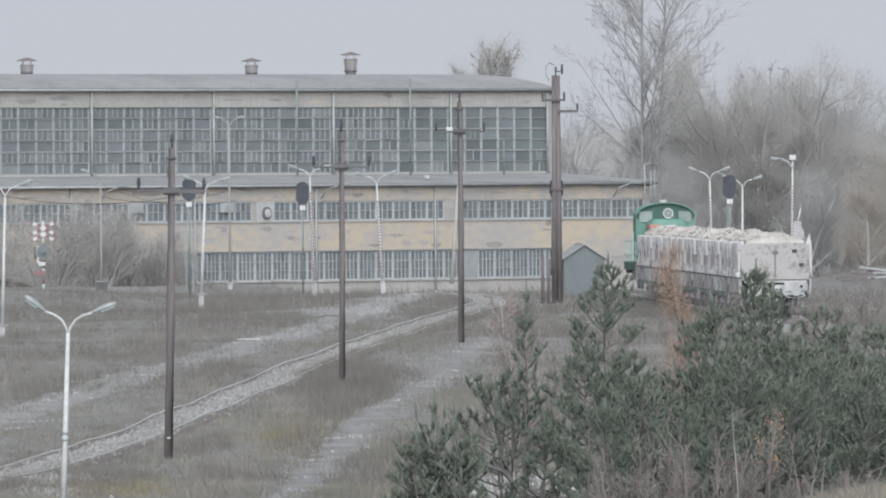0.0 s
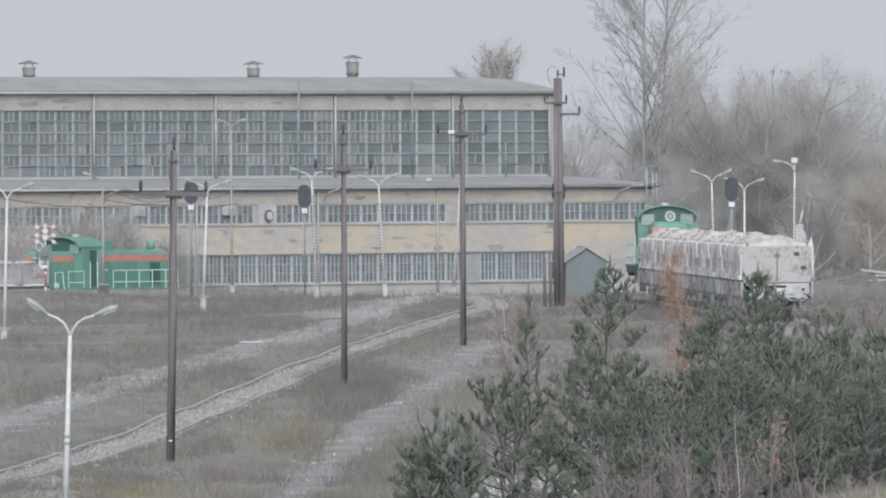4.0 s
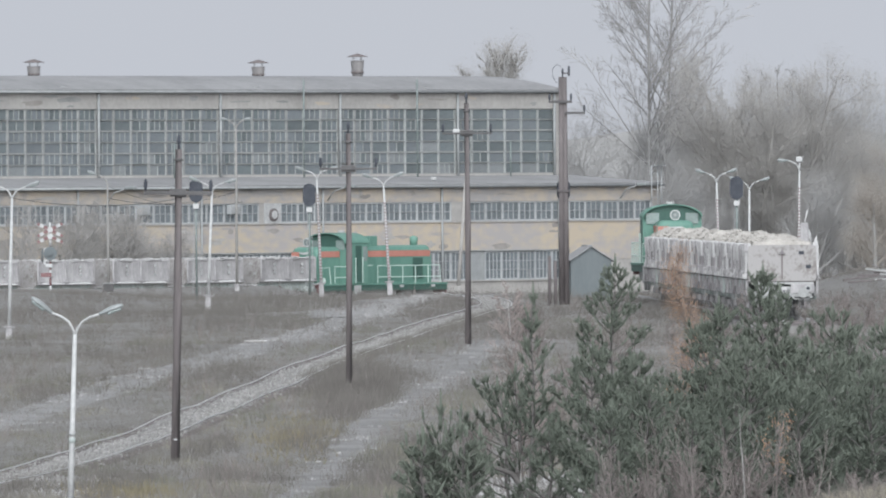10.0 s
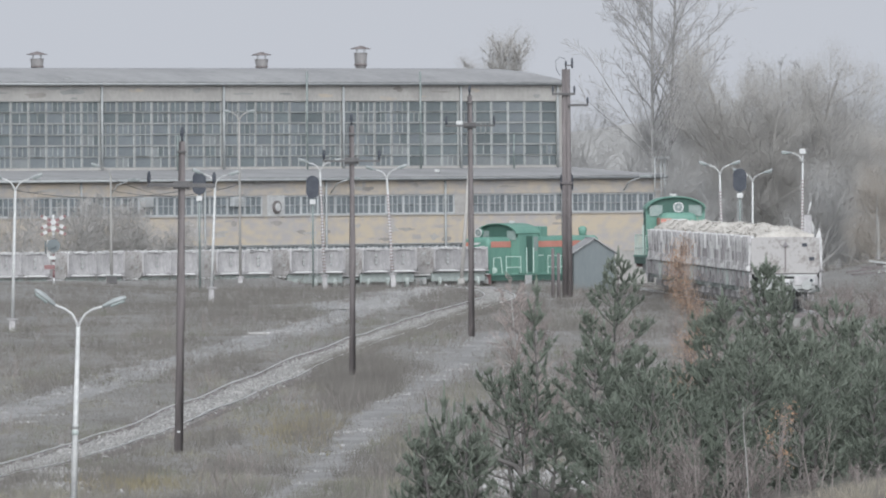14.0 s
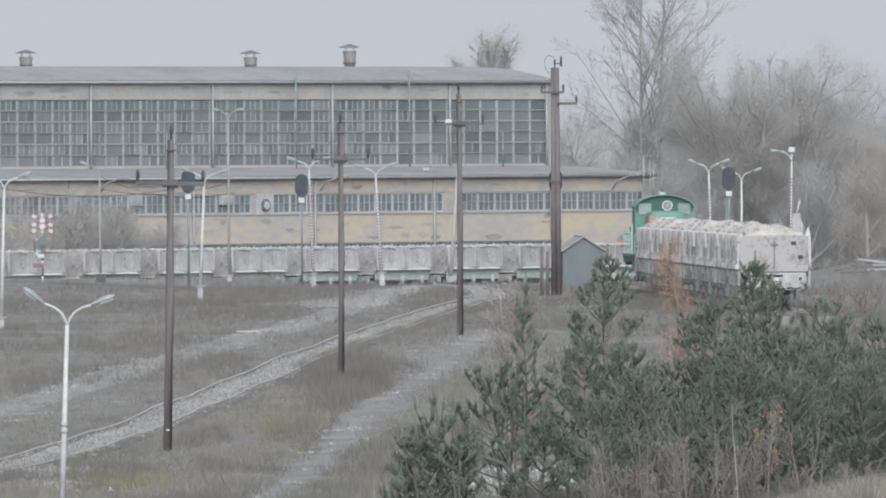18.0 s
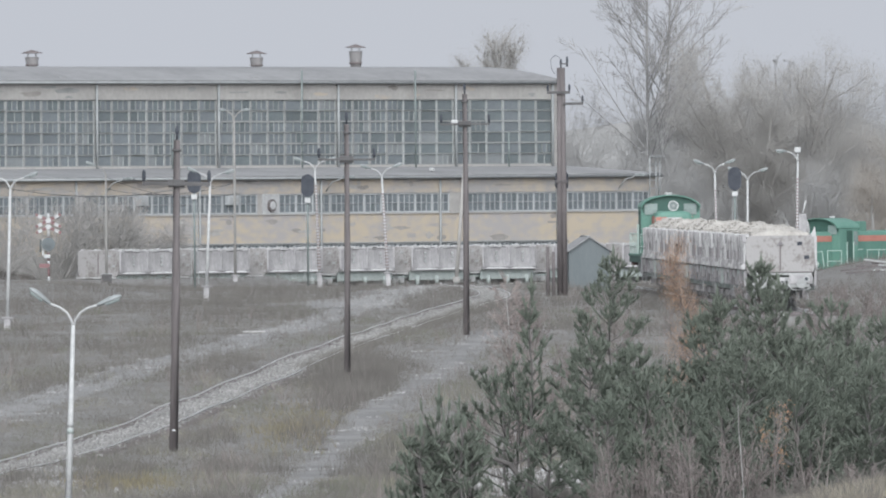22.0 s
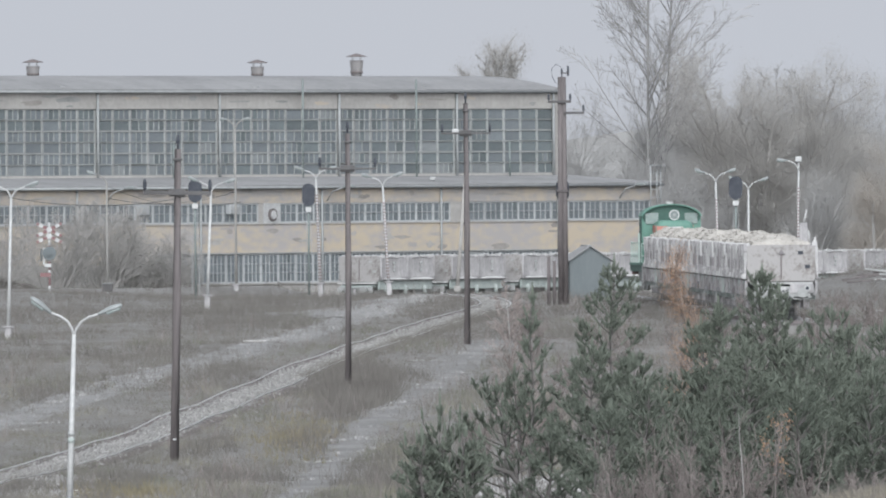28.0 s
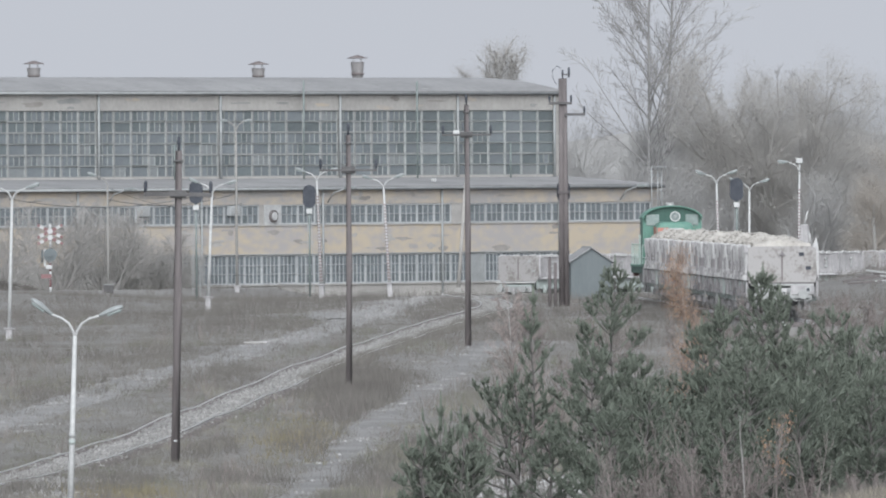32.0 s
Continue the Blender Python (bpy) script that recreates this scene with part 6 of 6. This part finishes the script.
    bare = {"kids": [(8, 0.34, 24), (4, 0.5, 30)], "up": 0.6, "wood": 1, "thin": 0.005, "bare": 0.2, "r": 0.016, "fan": 0.2, "sway": 0.04}
    for x, y, h in ((4.3, 411, 2.7), (5.0, 409, 3.0), (5.6, 412, 2.5), (6.2, 410, 3.0), (6.9, 409, 2.6), (7.9, 411, 2.5), (3.6, 413, 2.2), (9.0, 410, 2.0)):
        tree("bare_sapling", x, y, h, bare, "slender leafless saplings standing before the pines", "sapling", twig=M_BROWN, stems=2, group="bare saplings")
    tree("birch_sapling", 7.3, 409, 3.0, dict(bare, kids=[(8, 0.25, 34), (3, 0.5, 34)], r=0.02), "thin pale birch sapling with bare twigs", bark=M_BIRCH, twig=M_BROWN, group="birch saplings")
    for x, y, h in ((5.0, 414, 1.7), (6.3, 412, 2.1), (7.4, 410, 1.7), (8.6, 412, 1.0), (10.2, 413, 0.8), (3.8, 418, 1.1), (5.7, 404, 1.2)):
        tree("brown_shrub", x, y, h, shrub, "leafless brown shrub in the undergrowth", "bush", bark=M_BROWN, twig=M_BROWN, stems=6, group="brown shrubs")
    for x, y, h in ((2.2, 470, 2.2), (2.9, 520, 2.4), (1.2, 500, 1.6), (4.6, 560, 2.2), (6.2, 620, 2.4), (3.4, 640, 1.8), (9.0, 600, 2.5), (12.0, 640, 2.6), (14.5, 650, 2.4), (11.0, 690, 1.6), (16.5, 680, 2.2), (18.5, 720, 1.4), (3.3, 700, 1.5), (17.0, 620, 1.7)):
        tree("brown_shrub", x, y, h, shrub, "leafless brown shrub in the undergrowth", "bush", bark=M_BROWN, twig=M_BROWN, stems=6, group="brown shrubs")


pines()


# ---------------------------------------------------------------- weeds and grass
def gap_to(line, x, y):
    for (x0, y0), (x1, y1) in zip(line, line[1:]):
        if y0 <= y <= y1:
            return abs(x - x0 - (x1 - x0) * (y - y0) / (y1 - y0))
    return 9.0


def weeds(name, count, where, lo, hi, width, material, label, blades=5):
    verts, faces = [], []
    for _ in range(count):
        s = where()
        if s is None:
            continue
        x, y, k = s
        z = land(x, y) - 0.03
        for _ in range(blades):
            h = random.uniform(lo, hi) * k
            a, l = random.random() * 6.283, random.uniform(0.1, 0.9) * h
            bx, by = x + random.gauss(0, 0.10), y + random.gauss(0, 0.2)
            w = width * random.uniform(0.6, 1.4)
            n = len(verts)
            verts += [(bx - w, by, z), (bx + w, by, z), (bx + l * math.cos(a), by + l * math.sin(a), z + h)]
            faces.append((n, n + 1, n + 2))
    tagged(flat_mesh(name, verts, faces, material), label, "weeds", kind="stuff")


def open_land(far=975):
    """A spot on the slope, evenly spread over what the viewer sees; taller where weeds stand."""
    v = random.random()
    y = 400 / (1 - v * (1 - 400 / far))
    x = random.uniform(-0.0285, 0.0285) * y
    if random.random() > (gap_to(OLD_TRACK, x, y) * 1.1 - 0.55 if y < 640 else gap_to(OLD_TRACK, x, y) * 1.3 - 0.1) or random.random() > (gap_to(ROAD_A, x, y) * 1.3 - 0.6 if gap_to(ROAD_A, x, y) > 0.35 else 0.5) or (gap_to(APRON, x, y) < 2.0 and random.random() < 0.65) or random.random() > gap_to(ROAD_B, x, y) * 0.9 - 0.05:
        return None
    b = (Vector((x, y, 0)) - ORIGIN).dot(BACK)
    if b > -9:
        return None
    if random.random() > ((x + 11.2) / 1.5) ** 2 + ((y - 482) / 7) ** 2 or random.random() > ((x - 2.0) / 1.2) ** 2 + ((y - 473) / 9) ** 2:
        return None
    low = 0.45 + 0.55 * smooth(-b, 22, 60)
    n = noise.noise((x * 0.22, y * 0.03, 7)) + 0.5 * noise.noise((x * 0.7, y * 0.09, 9))
    return x, y, (0.5 + 0.8 * max(0, n + 0.25)) * low


weeds("dry_grass", 78000, open_land, 0.08, 0.38, 0.007, M_DRY, "withered grey-brown grass on the slope", 5)


def dark_spot():
    """Darker thickets: the bank along the working track and patches beside the disused one."""
    s = open_land()
    if s is None:
        return None
    x, y, k = s
    n = noise.noise((x * 0.16, y * 0.022, 20)) + 0.35 * noise.noise((x * 0.6, y * 0.08, 22))
    bank = smooth(y, 700, 780) * 0.35 if x < 2 else 0.1
    return (x, y, 0.6 + 0.9 * min(0.6, n + bank)) if n + bank > 0.12 else None


weeds("dark_weeds", 52000, dark_spot, 0.12, 0.62, 0.007, M_DARKWEED, "dense dark withered weeds on the bank", 5)


def moss_spot():
    s = open_land(800)
    if s is None or noise.noise((s[0] * 0.22, s[1] * 0.03, 61)) < 0.16:
        return None
    return s


M_MOSS = paint("olive_grass", (0.128, 0.136, 0.098), (0.17, 0.178, 0.13), 0.4, 0.95, 0, island=0.12, thin=0.3)
weeds("olive_grass", 22000, moss_spot, 0.08, 0.35, 0.007, M_MOSS, "patches of olive green grass", 5)


def stalk_spot():
    s = open_land()
    if s is None or noise.noise((s[0] * 0.4, s[1] * 0.05, 44)) < 0.1:
        return None
    return s


weeds("tall_stalks", 3500, stalk_spot, 0.5, 1.3, 0.009, M_BROWN, "tall dry brown stalks", 3)


def yellow_spot():
    s = open_land(620)
    if s is None or noise.noise((s[0] * 0.35, s[1] * 0.05, 31)) < 0.12:
        return None
    return s


weeds("yellow_grass", 15000, yellow_spot, 0.12, 0.42, 0.007, M_YGRASS, "tufts of yellowed grass", 5)


def turf_spot():
    a, b = random.uniform(-9, 20), random.uniform(-13, -9.5)
    p = ORIGIN + ALONG * a + BACK * b
    return p.x, p.y, 0.7


weeds("green_turf", 1500, turf_spot, 0.1, 0.35, 0.03, M_GREEN, "strip of green grass beside the track", 5)


def verge_spot():
    a, b = random.uniform(-26, 50), random.uniform(-12.5, -8.2)
    p = ORIGIN + ALONG * a + BACK * b
    if min(gap_to(APRON, p.x, p.y) - 1.6, gap_to(OLD_TRACK, p.x, p.y) - 0.4, gap_to(ROAD_A, p.x, p.y) - 0.8) < 0:
        return None
    return p.x, p.y, 0.5 + 0.6 * max(0, noise.noise((a * 0.3, b, 71)) + 0.4)


weeds("verge_weeds", 9000, verge_spot, 0.15, 0.6, 0.009, M_DRY, "soft grey weeds along the edge of the cutting", 5)


def hedge_spot():
    a, b = random.uniform(-32, -7), random.uniform(3, 9)
    p = ORIGIN + ALONG * a + BACK * b
    return p.x, p.y, 0.7


weeds("bank_weeds", 6000, hedge_spot, 0.2, 0.7, 0.010, M_DARKWEED, "dense dark weeds on the bank before the annex", 5)


def fringe_spot():
    """Weeds that lean over the far half of the disused track from its near side."""
    x, y, h = random.choice(FRINGE)
    o = random.uniform(0.15, 1.3)
    px, py = x + o * math.sin(h), y - o * math.cos(h) + random.uniform(-2, 2)
    return px, py, 0.5 + 0.5 * min(1, o) + 0.4 * noise.noise((px * 0.5, py * 0.06, 81))


FRINGE = [q for q in along(OLD_TRACK, 2) if 620 < q[1] < 790]
weeds("track_fringe", 3000, fringe_spot, 0.12, 0.42, 0.008, M_DRY, "dry weeds leaning over the disused track", 5)


def thicket_spot():
    x, y = random.gauss(-3.0, 0.75), random.gauss(596, 20)
    if min(gap_to(OLD_TRACK, x, y), gap_to(ROAD_B, x, y) + 0.3) < 1.0:
        return None
    return x, y, 0.6 + 0.5 * random.random()


weeds("thicket", 2600, thicket_spot, 0.2, 0.75, 0.008, M_DARKWEED, "dark tangled thicket round the pole's foot", 5)


def ochre_spot():
    x, y = (random.gauss(-8.9, 0.8), random.gauss(466, 5)) if random.random() < 0.5 else (random.gauss(-4.7, 0.7), random.gauss(536, 16))
    return x, y, 0.5 + 0.5 * random.random()


M_OCHREGRASS = paint("ochre_grass", (0.175, 0.152, 0.098), (0.225, 0.197, 0.13), 0.5, 0.95, 0, island=0.2, thin=0.3)
weeds("ochre_grass", 600, ochre_spot, 0.15, 0.5, 0.008, M_OCHREGRASS, "ochre tufts of dead grass on the near slope", 5)


# ---------------------------------------------------------------- sagging cables over the yard
def cable(p, q, sag, label="thin dark sagging overhead cable"):
    p, q = Vector(p), Vector(q)
    run = [p.lerp(q, k / 12) - Vector((0, 0, sag * 4 * (k / 12) * (1 - k / 12))) for k in range(13)]
    th = thing("overhead_cable", pose(0, 0, 0), label, "cable", "overhead cables")
    part("wire", tubes((run, 0.013), n=4), M_DARK, th)


wall = at(16.0, 13.9, 6.3).translation
cable((-19.3, 982, 7.3), tuple(wall), 0.7)
cable((-18.2, 715, 6.7), (-11.2, 820, 6.9), 0.5)
cable((-19.3, 982, 6.6), (-11.55, 958, 6.9), 0.5)


def corner_spot():
    x, y = random.gauss(10.6, 1.6), random.gauss(407, 5)
    return x, y, 0.7


weeds("pale_grass", 1800, corner_spot, 0.2, 0.55, 0.010, M_TAN, "pale tan grass on a low rise", 5)


# ---------------------------------------------------------------- the passing train
RUN = [(0.0, -37.6), (5.5, -14.5), (9.0, 0.06), (13.0, 16.68), (16.5, 31.2), (20.0, 45.9), (23.0, 58.6), (25.0, 67.0), (28.0, 79.4), (30.0, 87.4), (32.0, 95.1)]


def motions():
    """The passing train rolls along the working track."""
    for ob, back in [(moving_loco, 0.0)] + [(w, -3.8 - PITCH * k) for k, w in enumerate(moving_wagons)]:
        walk(ob, [(t, at(a + back, 0, 0)) for t, a in RUN])


motions()
